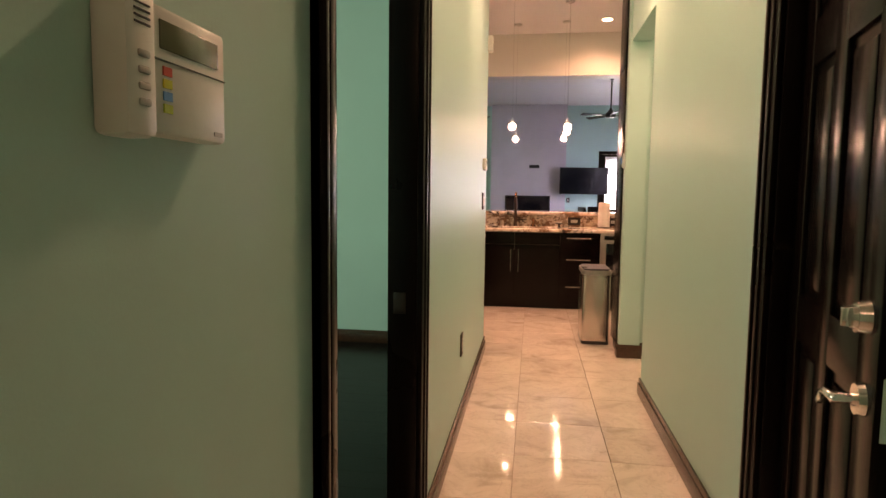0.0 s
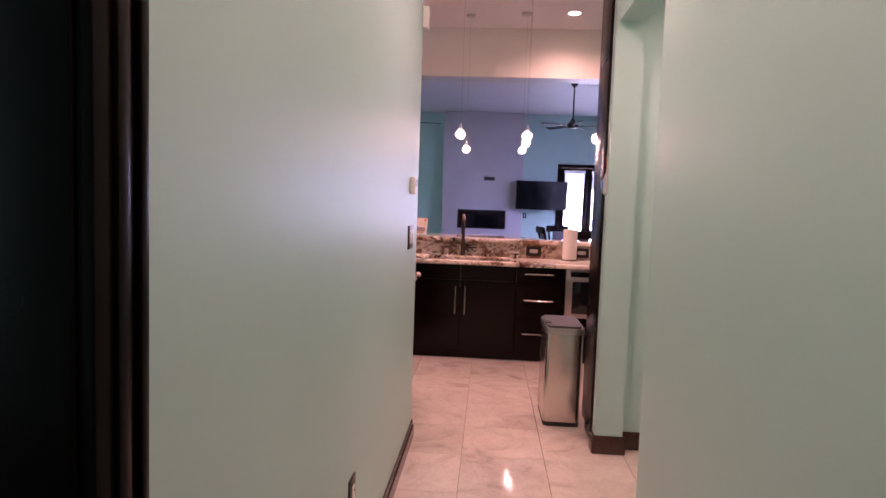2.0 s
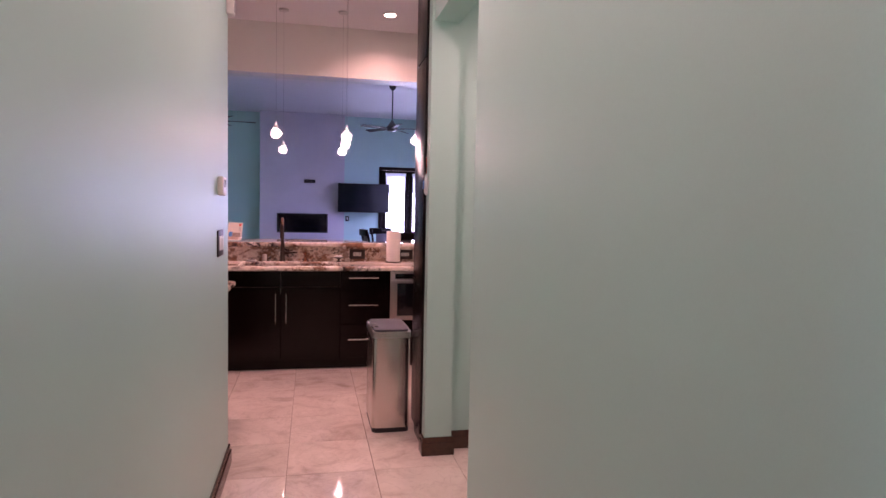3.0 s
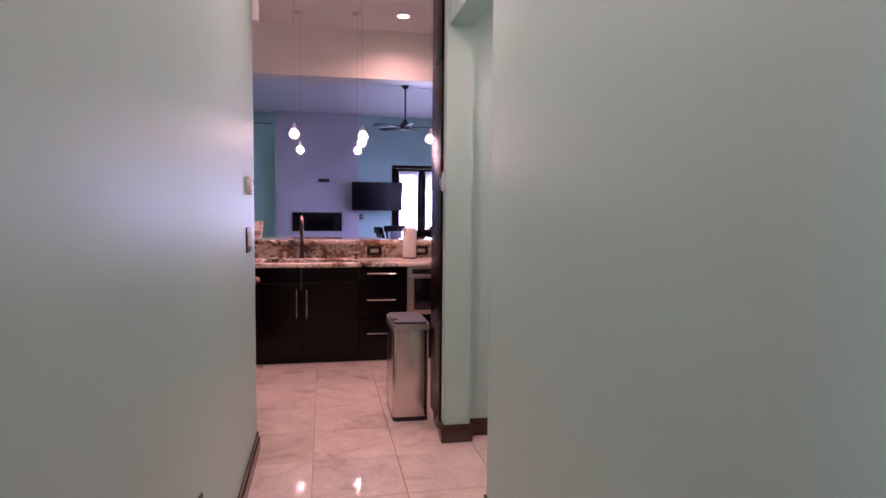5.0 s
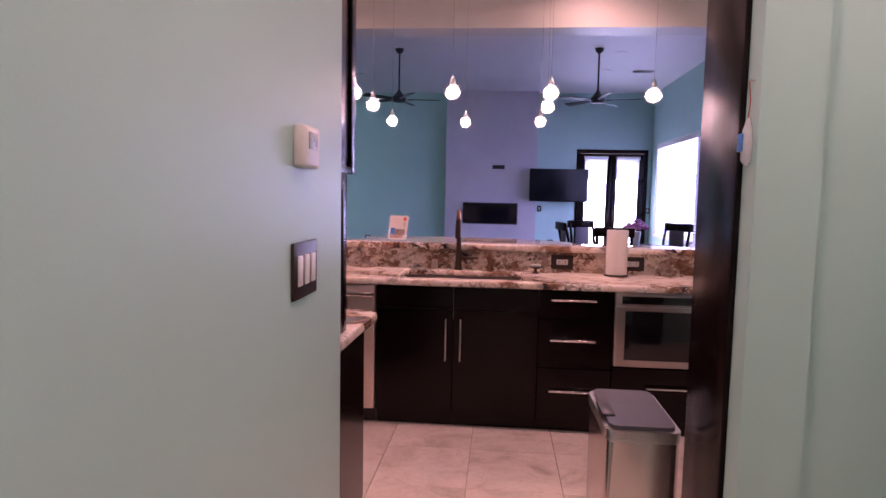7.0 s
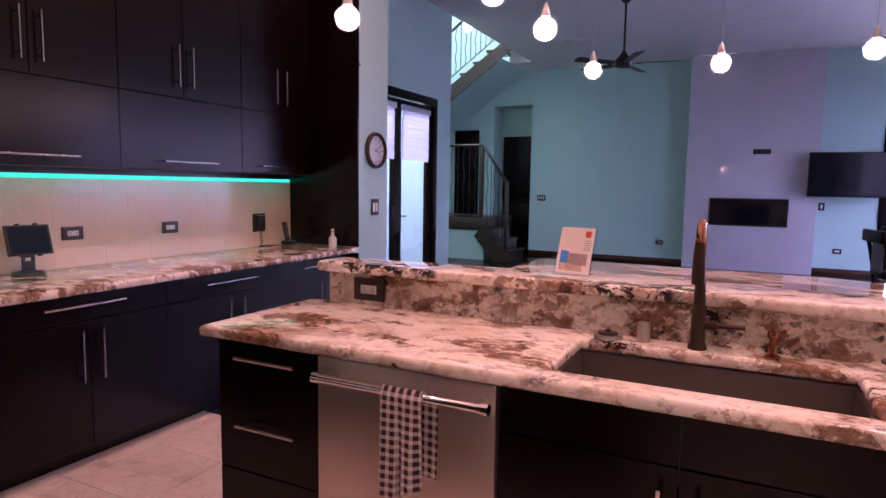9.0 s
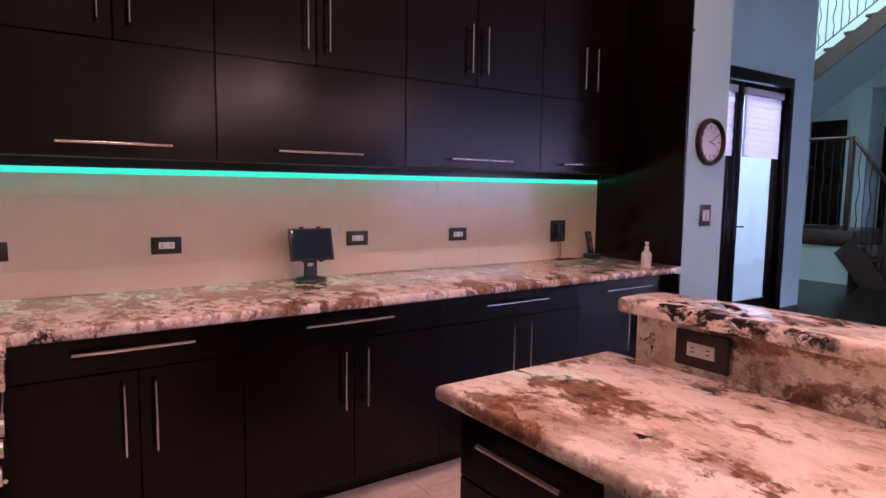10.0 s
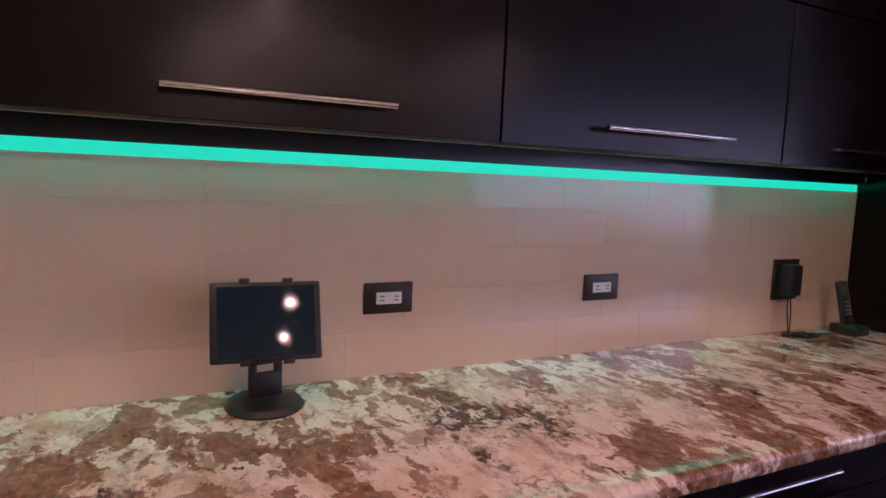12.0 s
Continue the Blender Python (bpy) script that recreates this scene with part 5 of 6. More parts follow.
def pendant(at, top):
    x, y, z = at
    t = thing("pendant_lamp", (x, y, top), "round seeded-glass pendant lamp, lit, on a thin cord", "pendant lamp", "pendants over the bar")
    bm = B()
    lathe(bm, (x, y, top - 0.028), [(0.02, 0), (0.055, 0.008), (0.06, 0.02), (0.06, 0.028)], 24)
    part("canopy", bm, STEEL, t)
    bm = B()
    tube(bm, (x, y, top - 0.02), (x, y, z + 0.10), 0.0013, n=6)
    part("cord", bm, surface("cord_grey", (0.35, 0.33, 0.32), 0.5), t)
    bm = B()
    lathe(bm, (x, y, z + 0.052), [(0.020, 0), (0.018, 0.018), (0.008, 0.05), (0.004, 0.055)], 18)
    part("socket", bm, STEEL, t)
    bm = B()
    r = 0.051
    lathe(bm, (x, y, z), [(r * math.cos(a), r * math.sin(a)) for a in np.linspace(-1.15, 1.2, 14)], 28)
    g = part("globe", bm, GLOBE, t, "glowing seeded-glass globe")
    part("bulb", bmesh_ico((x, y, z + 0.004), 0.024), FILAMENT, g, "lit bulb")
    return t


P0 = pendant((-0.80, 7.93, 2.06), KC)
for x, y in ((-0.79, 8.50), (-0.82, 9.51), (-0.14, 7.92), (-0.146, 9.56), (0.50, 7.94), (0.525, 8.57), (0.53, 9.47), (1.17, 8.02), (-1.48, 8.02)):
    copy_thing(P0, Matrix.Translation((x, y, KC)))


def downlight(x, y, z, lit=True):
    t = thing("recessed_downlight", (x, y, z), "round recessed ceiling downlight" + (", lit" if lit else ", unlit"), "downlight", "lit downlights" if lit else "unlit downlights")
    bm = B()
    lathe(bm, (x, y, z - 0.008), [(0.075, 0.008), (0.085, 0.004), (0.08, 0.0), (0.066, 0.0)], 28)
    part("trim_ring", bm, WHITE, t)
    bm = B()
    lathe(bm, (x, y, z - 0.0095), [(0.064, 0), (0.064, 0.001)], 28)
    part("lens", bm, BULB if lit else WHITE, t)


# Only the lamp at (1.07, 9.42) is in view; the other four are assumed.
for x, y in ((1.07, 9.42), (-2.1, 9.3), (-2.1, 7.1), (-0.6, 6.7), (1.0, 6.7)):
    downlight(x, y, KC)
    spot_light("downlight_beam", (x, y, KC - 0.03), 66 if x < -2 else 80, WARM)
HALL_WARM, BATH_WARM = (1.224, 0.709, 0.795), (1.08, 0.86, 0.84)
# Fixtures out of view; passage and bathroom ones are added to brighten those rooms.
for x, y, z, e, c in ((0.29, -0.6, HC, 8, HALL_WARM), (0.29, 2.7, HC, 60, HALL_WARM), (0.29, 4.5, HC, 60, HALL_WARM), (1.5, 4.95, 2.7, 34, HALL_WARM), (-4.6, 6.6, 3.0, 75, BATH_WARM)):
    downlight(x, y, z)
    spot_light("downlight_beam", (x, y, z - 0.03), e, c, 168, 0.12)
for x, y in ((2.06, 14.1), (2.06, 15.5), (0.05, 14.2), (0.05, 15.6)):
    downlight(x, y, GC, False)


def ceiling_vent(x, y):
    t = thing("ceiling_vent", (x, y, GC), "white louvred ceiling vent", "vent", "ceiling vents")
    bm = B()
    for b6 in ((-0.2, 0.2, -0.11, -0.085), (-0.2, 0.2, 0.085, 0.11), (-0.2, -0.175, -0.085, 0.085), (0.175, 0.2, -0.085, 0.085)):
        box(bm, x + b6[0], x + b6[1], y + b6[2], y + b6[3], GC - 0.008, GC - 0.001, 0.002)
    part("frame", bm, WHITE, t)
    for i in range(6):
        bm = box(B(), -0.175, 0.175, -0.011, 0.011, -0.001, 0.001)
        turned(bm, Matrix.Translation((x, y - 0.07 + i * 0.028, GC - 0.010)) @ Matrix.Rotation(radians(35), 4, "X"))
        part("slat", bm, WHITE, t, smooth=False)
    bm = B()
    box(bm, x - 0.175, x + 0.175, y - 0.085, y + 0.085, GC - 0.003, GC - 0.001)
    part("backing", bm, BLACK, t)


ceiling_vent(-2.66, 15.78)
ceiling_vent(2.73, 15.6)


def ceiling_fan(x, y, turn):
    t = thing("ceiling_fan", (x, y, GC), "dark five-blade ceiling fan on a long rod", "ceiling fan", "ceiling fans")
    bm = B()
    lathe(bm, (x, y, GC - 0.075), [(0.025, 0), (0.05, 0.02), (0.068, 0.06), (0.07, 0.075)], 24)
    part("canopy", bm, IRON, t)
    bm = B()
    tube(bm, (x, y, 3.02), (x, y, GC - 0.05), 0.013)
    part("rod", bm, IRON, t)
    bm = B()
    lathe(bm, (x, y, 2.90), [(0.03, -0.03), (0.09, -0.02), (0.11, 0.01), (0.11, 0.06), (0.07, 0.10), (0.03, 0.15), (0.018, 0.18)], 28)
    part("motor", bm, IRON, t)
    for i in range(5):
        m = Matrix.Translation((x, y, 2.925)) @ Matrix.Rotation(radians(turn + 72 * i), 4, "Z") @ Matrix.Rotation(radians(12), 4, "X")
        bm = B()
        prism(bm, [(0.15, -0.045), (0.64, -0.068), (0.66, -0.05), (0.66, 0.05), (0.64, 0.068), (0.15, 0.045)], -0.004, 0.004)
        p = part("blade", turned(bm, m), IRON if False else TRIMWOOD, t, "dark wooden blade")
        bm = box(B(), 0.09, 0.22, -0.018, 0.018, -0.012, -0.004, 0.002)
        part("bracket", turned(bm, m), IRON, p)
    return t


ceiling_fan(-1.48, 13.83, 8)
ceiling_fan(1.67, 13.83, -14)

# ---- wall clock ----
t = thing("wall_clock", (-2.75, 10.185, 1.66), "round wall clock with a dark rim and pale dial", "clock")


def disc_x(bm, at, r, d, n=40):
    tube(bm, at, (at[0] + d, at[1], at[2]), r, n=n)
    return bm


CK = (-2.749, 10.185, 1.663)
bm = B()
lathe(bm, (0, 0, 0), [(0.118, 0.004), (0.118, 0.022), (0.128, 0.034), (0.142, 0.030), (0.148, 0.012), (0.148, 0.0), (0.118, 0.0)], 48)
turned(bm, Matrix.Translation(CK) @ Matrix.Rotation(radians(90), 4, "Y"))
part("rim", bm, BRONZE, t, "dark turned rim")
bm = disc_x(B(), CK, 0.12, 0.010)
part("dial", bm, surface("clock_dial", (0.62, 0.60, 0.58), 0.35, vary=0.05), t, "pale dial")
for i in range(12):
    a = radians(30 * i)
    L = 0.018 if i % 3 else 0.028
    bm = box(B(), 0.0104, 0.0116, -0.003, 0.003, 0.108 - L, 0.108)
    part("hour_mark", turned(bm, Matrix.Translation(CK) @ Matrix.Rotation(a, 4, "X")), BLACK, t, smooth=False)
for a, L, w in ((250, 0.06, 0.006), (-60, 0.09, 0.004)):
    bm = box(B(), 0.0125, 0.0137, -w / 2, w / 2, -0.015, L)
    part("pointer", turned(bm, Matrix.Translation(CK) @ Matrix.Rotation(radians(a), 4, "X")), BLACK, t, smooth=False)

# ---- glazed doors and windows ----


def glazed_leaf(t, name, m, w, h, shade_drop, handle_side, lab):
    """A glazed door leaf in a local frame: x along its width, y out, z up."""
    s = 0.11
    bm = B()
    for b6 in ((0, s, 0, h), (w - s, w, 0, h)):
        box(bm, b6[0], b6[1], -0.022, 0.022, b6[2], b6[3], 0.003)
    box(bm, s, w - s, -0.0215, 0.0215, 0, 0.22, 0.003)
    box(bm, s, w - s, -0.0215, 0.0215, h - 0.12, h, 0.003)
    lf = part(name, turned(bm, m), TRIMWOOD, t, lab)
    g = part("pane", turned(box(B(), s, w - s, -0.003, 0.003, 0.22, h - 0.12), m), GLASS, lf, smooth=False)
    g.visible_shadow = False
    bm = B()
    n = int(shade_drop / 0.055)
    for i in range(n):
        z = h - 0.12 - i * 0.055
        box(bm, s - 0.015, w - s + 0.015, -0.046 - 0.004 * (i % 2), -0.036, z - 0.055, z, 0.003)
    part("pleated_shade", turned(bm, m), SHADE, lf, "white pleated shade pulled halfway")
    part("shade_rail", turned(box(B(), s - 0.03, w - s + 0.03, -0.07, -0.024, h - 0.125, h - 0.06, 0.006), m), SHADE, lf)
    u = w - 0.055 if handle_side > 0 else 0.055
    bm = B()
    box(bm, u - 0.018, u + 0.018, -0.034, -0.022, 0.86, 1.12, 0.004)
    tube(bm, (u, -0.03, 0.99), (u, -0.065, 0.99), 0.009)
    tube(bm, (u, -0.062, 0.99), (u - handle_side * 0.10, -0.062, 0.985), 0.008)
    part("lever_handle", turned(bm, m), BRONZE, lf)
    return lf


t = thing("patio_door", (2.66, 18.05, 0), "dark-framed glazed double patio door with half-drawn shades", "patio door", kind="structure")
for b6 in ((1.876, 1.965, 17.978, 18.1, 0.0, 2.40), (3.355, 3.441, 17.978, 18.1, 0.0, 2.40), (1.876, 3.441, 17.978, 18.1, 2.40, 2.485)):
    part("frame", box(B(), *b6, 0.003), TRIMWOOD, t)
glazed_leaf(t, "leaf", Matrix.Translation((1.967, 18.04, 0.02)), 0.692, 2.375, 0.44, 1, "")
glazed_leaf(t, "leaf", Matrix.Translation((2.661, 18.04, 0.02)), 0.692, 2.375, 0.44, -1, "")
t = thing("side_door", (-3.85, 12.33, 0), "dark-framed glazed double door with half-drawn shades", "patio door", kind="structure")
for b6 in ((-3.93, -3.778, 11.37, 11.47, 0, 2.43), (-3.93, -3.778, 13.20, 13.30, 0, 2.43), (-3.93, -3.778, 11.37, 13.30, 2.43, 2.53)):
    part("frame", box(B(), *b6, 0.003), TRIMWOOD, t)
RX = Matrix.Rotation(radians(90), 4, "Z")
glazed_leaf(t, "leaf", Matrix.Translation((-3.85, 11.472, 0.02)) @ RX, 0.862, 2.40, 0.62, 1, "")
glazed_leaf(t, "leaf", Matrix.Translation((-3.85, 12.336, 0.02)) @ RX, 0.862, 2.40, 0.62, -1, "")
# Part nearer than y 13.9 is unseen, added to spread the daylight evenly.
t = thing("window_1", (3.58, 15.7, 0.62), "living room window with an added unseen near part, behind white horizontal blinds", "window", kind="structure")
for b6 in ((3.52, 3.64, 12.16, 12.22, 0.60, 2.57), (3.52, 3.64, 17.53, 17.59, 0.60, 2.57), (3.52, 3.64, 12.22, 17.53, 2.53, 2.58), (3.50, 3.64, 12.22, 17.53, 0.595, 0.64), (3.56, 3.62, 14.86, 14.93, 0.64, 2.53)):
    part("window_frame", box(B(), *b6, 0.003), TRIMWOOD if 14.5 < b6[2] < 15.5 else WHITE, t)
for a, b2 in ((12.22, 14.86), (14.93, 17.53)):
    g = part("pane", box(B(), 3.60, 3.606, a, b2, 0.64, 2.53), GLASS, t, smooth=False)
    g.visible_shadow = False
for k, (a, b2) in enumerate(((12.25, 14.87), (14.92, 17.51))):
    t = thing("window_blind", (3.54, (a + b2) / 2, 2.52), "white slatted window blind, lowered with tilted slats", "blind", "window blinds")
    part("head_rail", box(B(), 3.515, 3.565, a, b2, 2.47, 2.525, 0.004), WHITE, t)
    me0 = finish(turned(box(B(), -0.025, 0.025, a, b2, -0.0015, 0.0015), Matrix.Rotation(radians(-38), 4, "Y")), "slat", SHADE)
    for i in range(36):
        o = new("slat", me0)
        o.parent, o.matrix_parent_inverse = t, t.matrix_basis.inverted()
        o.location = (3.545, 0, 0.68 + i * 0.05)
    part("bottom_rail", box(B(), 3.525, 3.565, a, b2, 0.645, 0.665, 0.004), WHITE, t)

# ---- living room far wall ----
t = thing("fireplace", (-0.03, 17.75, 0.78), "wide black linear fireplace set in the chimney breast", "fireplace")
for b6 in ((-0.645, 0.585, 17.735, 17.7498, 0.775, 0.80), (-0.645, 0.585, 17.735, 17.7498, 1.23, 1.255), (-0.645, -0.615, 17.735, 17.7498, 0.80, 1.23), (0.555, 0.585, 17.735, 17.7498, 0.80, 1.23)):
    part("frame", box(B(), *b6, 0.002), BLACK, t)
part("glass_front", box(B(), -0.615, 0.555, 17.742, 17.7499, 0.80, 1.23), GLOSSBLACK, t, smooth=False)
t = thing("wall_vent", (0.137, 17.75, 2.05), "small black slot vent on the chimney breast", "vent")
part("frame", box(B(), 0.0, 0.272, 17.738, 17.7498, 2.008, 2.094, 0.003), BLACK, t)
for i in range(3):
    part("slat", box(B(), 0.012, 0.26, 17.734, 17.739, 2.02 + i * 0.024, 2.034 + i * 0.024), IRON, t)
t = thing("television", (1.47, 17.7, 1.31), "large flat black television on a swivel wall arm", "television")
tv = Matrix.Translation((1.463, 17.62, 1.665)) @ Matrix.Rotation(radians(7), 4, "Z")
part("bezel", turned(box(B(), -0.648, 0.648, -0.022, 0.022, -0.36, 0.36, 0.006), tv), BLACK, t)
part("screen", turned(box(B(), -0.635, 0.635, -0.0245, -0.0215, -0.342, 0.347), tv), TVGLASS, t, smooth=False)
part("back_cover", turned(box(B(), -0.35, 0.35, 0.022, 0.06, -0.22, 0.22, 0.01), tv), BLACK, t)
bm = B()
tube(bm, (1.45, 17.66, 1.66), (1.30, 17.9, 1.66), 0.018)
box(bm, 1.2, 1.4, 17.88, 17.998, 1.55, 1.77, 0.004)
part("wall_arm", bm, IRON, t)
bm = B()
box(bm, 3.46, 3.50, 17.975, 17.998, 2.28, 2.38, 0.006)
solo("wall_sensor", bm, WHITE, "small white sensor beside the patio door", "sensor")
wall_plate("light_switch", (3.46, 17.998, 1.14), "-y", 0.12, 0.12, "switch", 2, "double switch in a dark plate beside the patio door", "switch")

# ---- alcove and landing doors ----


def plank_door(name, x0, x1, y, z0, z1, label):
    t = thing(name, ((x0 + x1) / 2, y, z0), label, "door")
    part("leaf", box(B(), x0, x1, y - 0.04, y, z0, z1, 0.004), TRIMWOOD, t)
    for a, b2 in ((z0 + 0.2, z0 + (z1 - z0) * 0.42), (z0 + (z1 - z0) * 0.47, z1 - 0.18)):
        part("panel", box(B(), x0 + 0.12, x1 - 0.12, y - 0.048, y - 0.0405, a, b2, 0.005), TRIMWOOD, t)
    bm = B()
    tube(bm, (x0 + 0.07, y - 0.041, z0 + 0.98), (x0 + 0.07, y - 0.09, z0 + 0.98), 0.01)
    ball(bm, (x0 + 0.07, y - 0.10, z0 + 0.98), 0.028)
    part("knob", bm, BRONZE, t)


plank_door("alcove_door", -4.83, -4.09, 18.498, 0.0, 2.46, "dark stained panelled door set in an alcove")
plank_door("landing_door", -5.75, -5.20, 17.998, 0.803, 2.57, "dark stained door on the stair landing")

# ---- stairs ----
TREAD = wood("stair_tread_wood", (0.02, 0.011, 0.009), (0.05, 0.026, 0.018), 0.3, axis=1)
t = thing("staircase", (-4.2, 16.9, 0), "dark wooden switchback stair with white risers", "staircase", kind="structure")
part("landing", box(B(), -6.6, -4.43, 16.6, 17.997, 0.56, 0.80, 0.004), TREAD, t)
part("landing_base", box(B(), -6.6, -4.47, 16.62, 17.99, 0.0, 0.56), PAINT, t, "aqua painted landing base")
for i in range(3):
    z = 0.6 - 0.2 * i
    x = -4.43 + 0.15 * i
    part("tread", box(B(), x, x + 0.18, 16.6, 17.5, z - 0.035, z, 0.004), TREAD, t)
    part("riser", box(B(), x + 0.145, x + 0.16, 16.62, 17.48, z - 0.2 if z > 0.2 else 0.0, z - 0.035), TREAD, t)
bm = B()
pr = [(-4.66, 0.46), (-4.43, 0.70), (-3.93, 0.06), (-3.93, 0.0), (-4.28, 0.0)]
lo = [bm.verts.new((x, 16.57, z)) for x, z in pr]
hi = [bm.verts.new((x, 16.60, z)) for x, z in pr]
bm.faces.new(lo)
bm.faces.new(hi[::-1])
for i in range(5):
    bm.faces.new((lo[i], hi[i], hi[(i + 1) % 5], lo[(i + 1) % 5]))
part("stringer", bm, TREAD, t)
for i in range(8):
    x, z = -6.09 + 0.266 * i, 2.74 + 0.19 * i
    part("tread", box(B(), x, x + 0.29, 16.585, 17.10, z - 0.04, z, 0.004), TREAD, t)
    part("riser", box(B(), x + 0.005, x + 0.02, 16.6, 17.10, z - 0.19, z - 0.04), PAINT_LIGHT, t, "white riser")
for y0, y1, m2, nm, q in ((16.565, 16.6, TREAD, "stringer", [(-6.1, 2.34), (-3.985, 3.855), (-3.985, 4.12), (-6.1, 2.66)]),
                          (16.6, 17.998, PAINT, "soffit", [(-6.1, 2.345), (-4.19, 3.712), (-4.25, 3.715), (-6.1, 2.39)])):
    bm = B()
    lo = [bm.verts.new((x, y0, z)) for x, z in q]
    hi = [bm.verts.new((x, y1, z)) for x, z in q]
    bm.faces.new(lo)
    bm.faces.new(hi[::-1])
    for i in range(4):
        bm.faces.new((lo[i], hi[i], hi[(i + 1) % 4], lo[(i + 1) % 4]))
    part(nm, bm, m2, t, smooth=False)
part("upper_landing", box(B(), -6.6, -6.1, 15.6, 17.10, 2.34, 2.55), TREAD, t)


def railing(name, a, b, z_rail, label, bottom, step=0.12, newel=True):
    """Iron balusters, some of them waved, under a dark rail from a to b (points on the tread line)."""
    t = thing(name, a, label, "railing")
    a, b = Vector(a), Vector(b)
    up = Vector((0, 0, z_rail))
    part("handrail", pipe(B(), [a + up, b + up], 0.026, 10), TREAD, t)
    part("bottom_rail", pipe(B(), [a + Vector((0, 0, bottom)), b + Vector((0, 0, bottom))], 0.010, 8), IRON, t)
    n = max(2, int((b - a).length / step))
    for i in range(n + 1):
        p = a.lerp(b, i / n)
        bm = B()
        if i % 2:
            pts = [p + Vector((0.018 * math.sin(k * 1.3) if 1 < k < 10 else 0, 0, bottom + (z_rail - bottom) * k / 11)) for k in range(12)]
            pipe(bm, pts, 0.007, 6)
        else:
            tube(bm, p + Vector((0, 0, bottom)), p + up, 0.007, n=6)
        part("baluster", bm, IRON, t)
    if newel:
        part("newel_post", box(B(), b.x - 0.03, b.x + 0.03, b.y - 0.03, b.y + 0.03, b.z, b.z + z_rail + 0.02, 0.004), TREAD, t)


railing("landing_railing", (-6.5, 16.62, 0.80), (-4.55, 16.62, 0.80), 1.36, "wavy iron landing railing under a dark handrail", 0.06)
railing("stair_railing", (-4.50, 16.62, 0.76), (-4.03, 16.62, 0.10), 1.36, "wavy iron stair railing under a dark handrail", 0.10)
railing("upper_stair_railing", (-6.0, 16.58, 2.76), (-4.0, 16.58, 4.19), 0.95, "wavy iron railing along the upper stair flight", 0.10, newel=False)
t = thing("stair_pendant", (-4.6, 16.0, 6.3), "glowing teardrop glass pendant in the stairwell", "pendant lamp")
part("cord", tube(B(), (-4.6, 16.0, 4.55), (-4.6, 16.0, 6.38), 0.004, n=6), IRON, t)
bm = B()
lathe(bm, (-4.6, 16.0, 4.08), [(0.03, 0), (0.075, 0.06), (0.085, 0.16), (0.06, 0.32), (0.025, 0.47)], 20)
part("shade", bm, emitter("lit_stair_glass", (1.245, 0.819, 0.962), 4.0), t, "glowing teardrop shade")

# ---- dining set ----


def dining_chair(at, turn):
    """Dark chair with curved solid back, open lower back; faces +y before turning."""
    t = thing("dining_chair", (0, 0, 0), "dark wooden dining chair with a tall curved back", "chair", "chairs round the dining table")
    part("seat", box(B(), -0.23, 0.23, -0.22, 0.23, 0.44, 0.50, 0.015, 3), TRIMWOOD, t)
    for x, y in ((-0.2, 0.2), (0.2, 0.2), (-0.2, -0.2), (0.2, -0.2)):
        part("leg", tube(B(), (x, y, 0.44), (x * 1.05, y * 1.1, 0.0), 0.022, 0.016), TRIMWOOD, t)
    zs = np.linspace(0.46, 1.03, 9)
    for s in (-1, 1):
        pts = [(s * 0.2, -0.20 - 0.10 * ((z - 0.46) / 0.57) ** 1.6, z) for z in zs]
        part("back_post", pipe(B(), pts, 0.02, 8), TRIMWOOD, t)
    part("top_rail", box(B(), -0.235, 0.235, -0.325, -0.285, 0.93, 1.045, 0.012, 3), TRIMWOOD, t)
    part("mid_rail", box(B(), -0.2, 0.2, -0.245, -0.215, 0.60, 0.68, 0.006), TRIMWOOD, t)
    bm = B()
    box(bm, -0.12, 0.12, -0.27, -0.25, 0.66, 0.94, 0.004)
    part("splat", bm, surface("woven_back", (0.16, 0.15, 0.17), 0.6, vary=0.3, fine=90), t)
    for o in t.children:
        o.matrix_parent_inverse = Matrix.Identity(4)
    t.matrix_basis = Matrix.Translation((*at, 0)) @ Matrix.Rotation(radians(turn), 4, "Z")
    return t


C0 = dining_chair((1.62, 11.62), -12)
for x, y, r in ((1.36, 12.75, -80), (1.58, 13.3, 205), (2.58, 12.95, 130)):
    copy_thing(C0, Matrix.Translation((x, y, 0)) @ Matrix.Rotation(radians(r), 4, "Z"))
t = thing("dining_table", (2.05, 12.3, 0), "round dark glossy dining table on a pedestal", "table")
bm = B()
lathe(bm, (2.05, 12.3, 0.715), [(0.60, 0), (0.66, 0.008), (0.665, 0.025), (0.65, 0.035)], 48)
part("tabletop", bm, TRIMWOOD, t)
bm = B()
lathe(bm, (2.05, 12.3, 0), [(0.32, 0), (0.32, 0.03), (0.12, 0.08), (0.08, 0.3), (0.1, 0.6), (0.2, 0.715)], 28)
part("pedestal", bm, TRIMWOOD, t)
t = thing("flower_vase", (1.95, 11.98, 0.75), "short glass vase of purple flowers on the dining table", "vase")
bm = B()
lathe(bm, (1.95, 11.98, 0.75), [(0.05, 0), (0.055, 0.01), (0.052, 0.08), (0.068, 0.22), (0.064, 0.225)], 24)
part("vase", bm, surface("frosted_vase_glass", (0.65, 0.72, 0.78), 0.15), t, "pale glass vase")
bm = B()
rnd = random.Random(4)
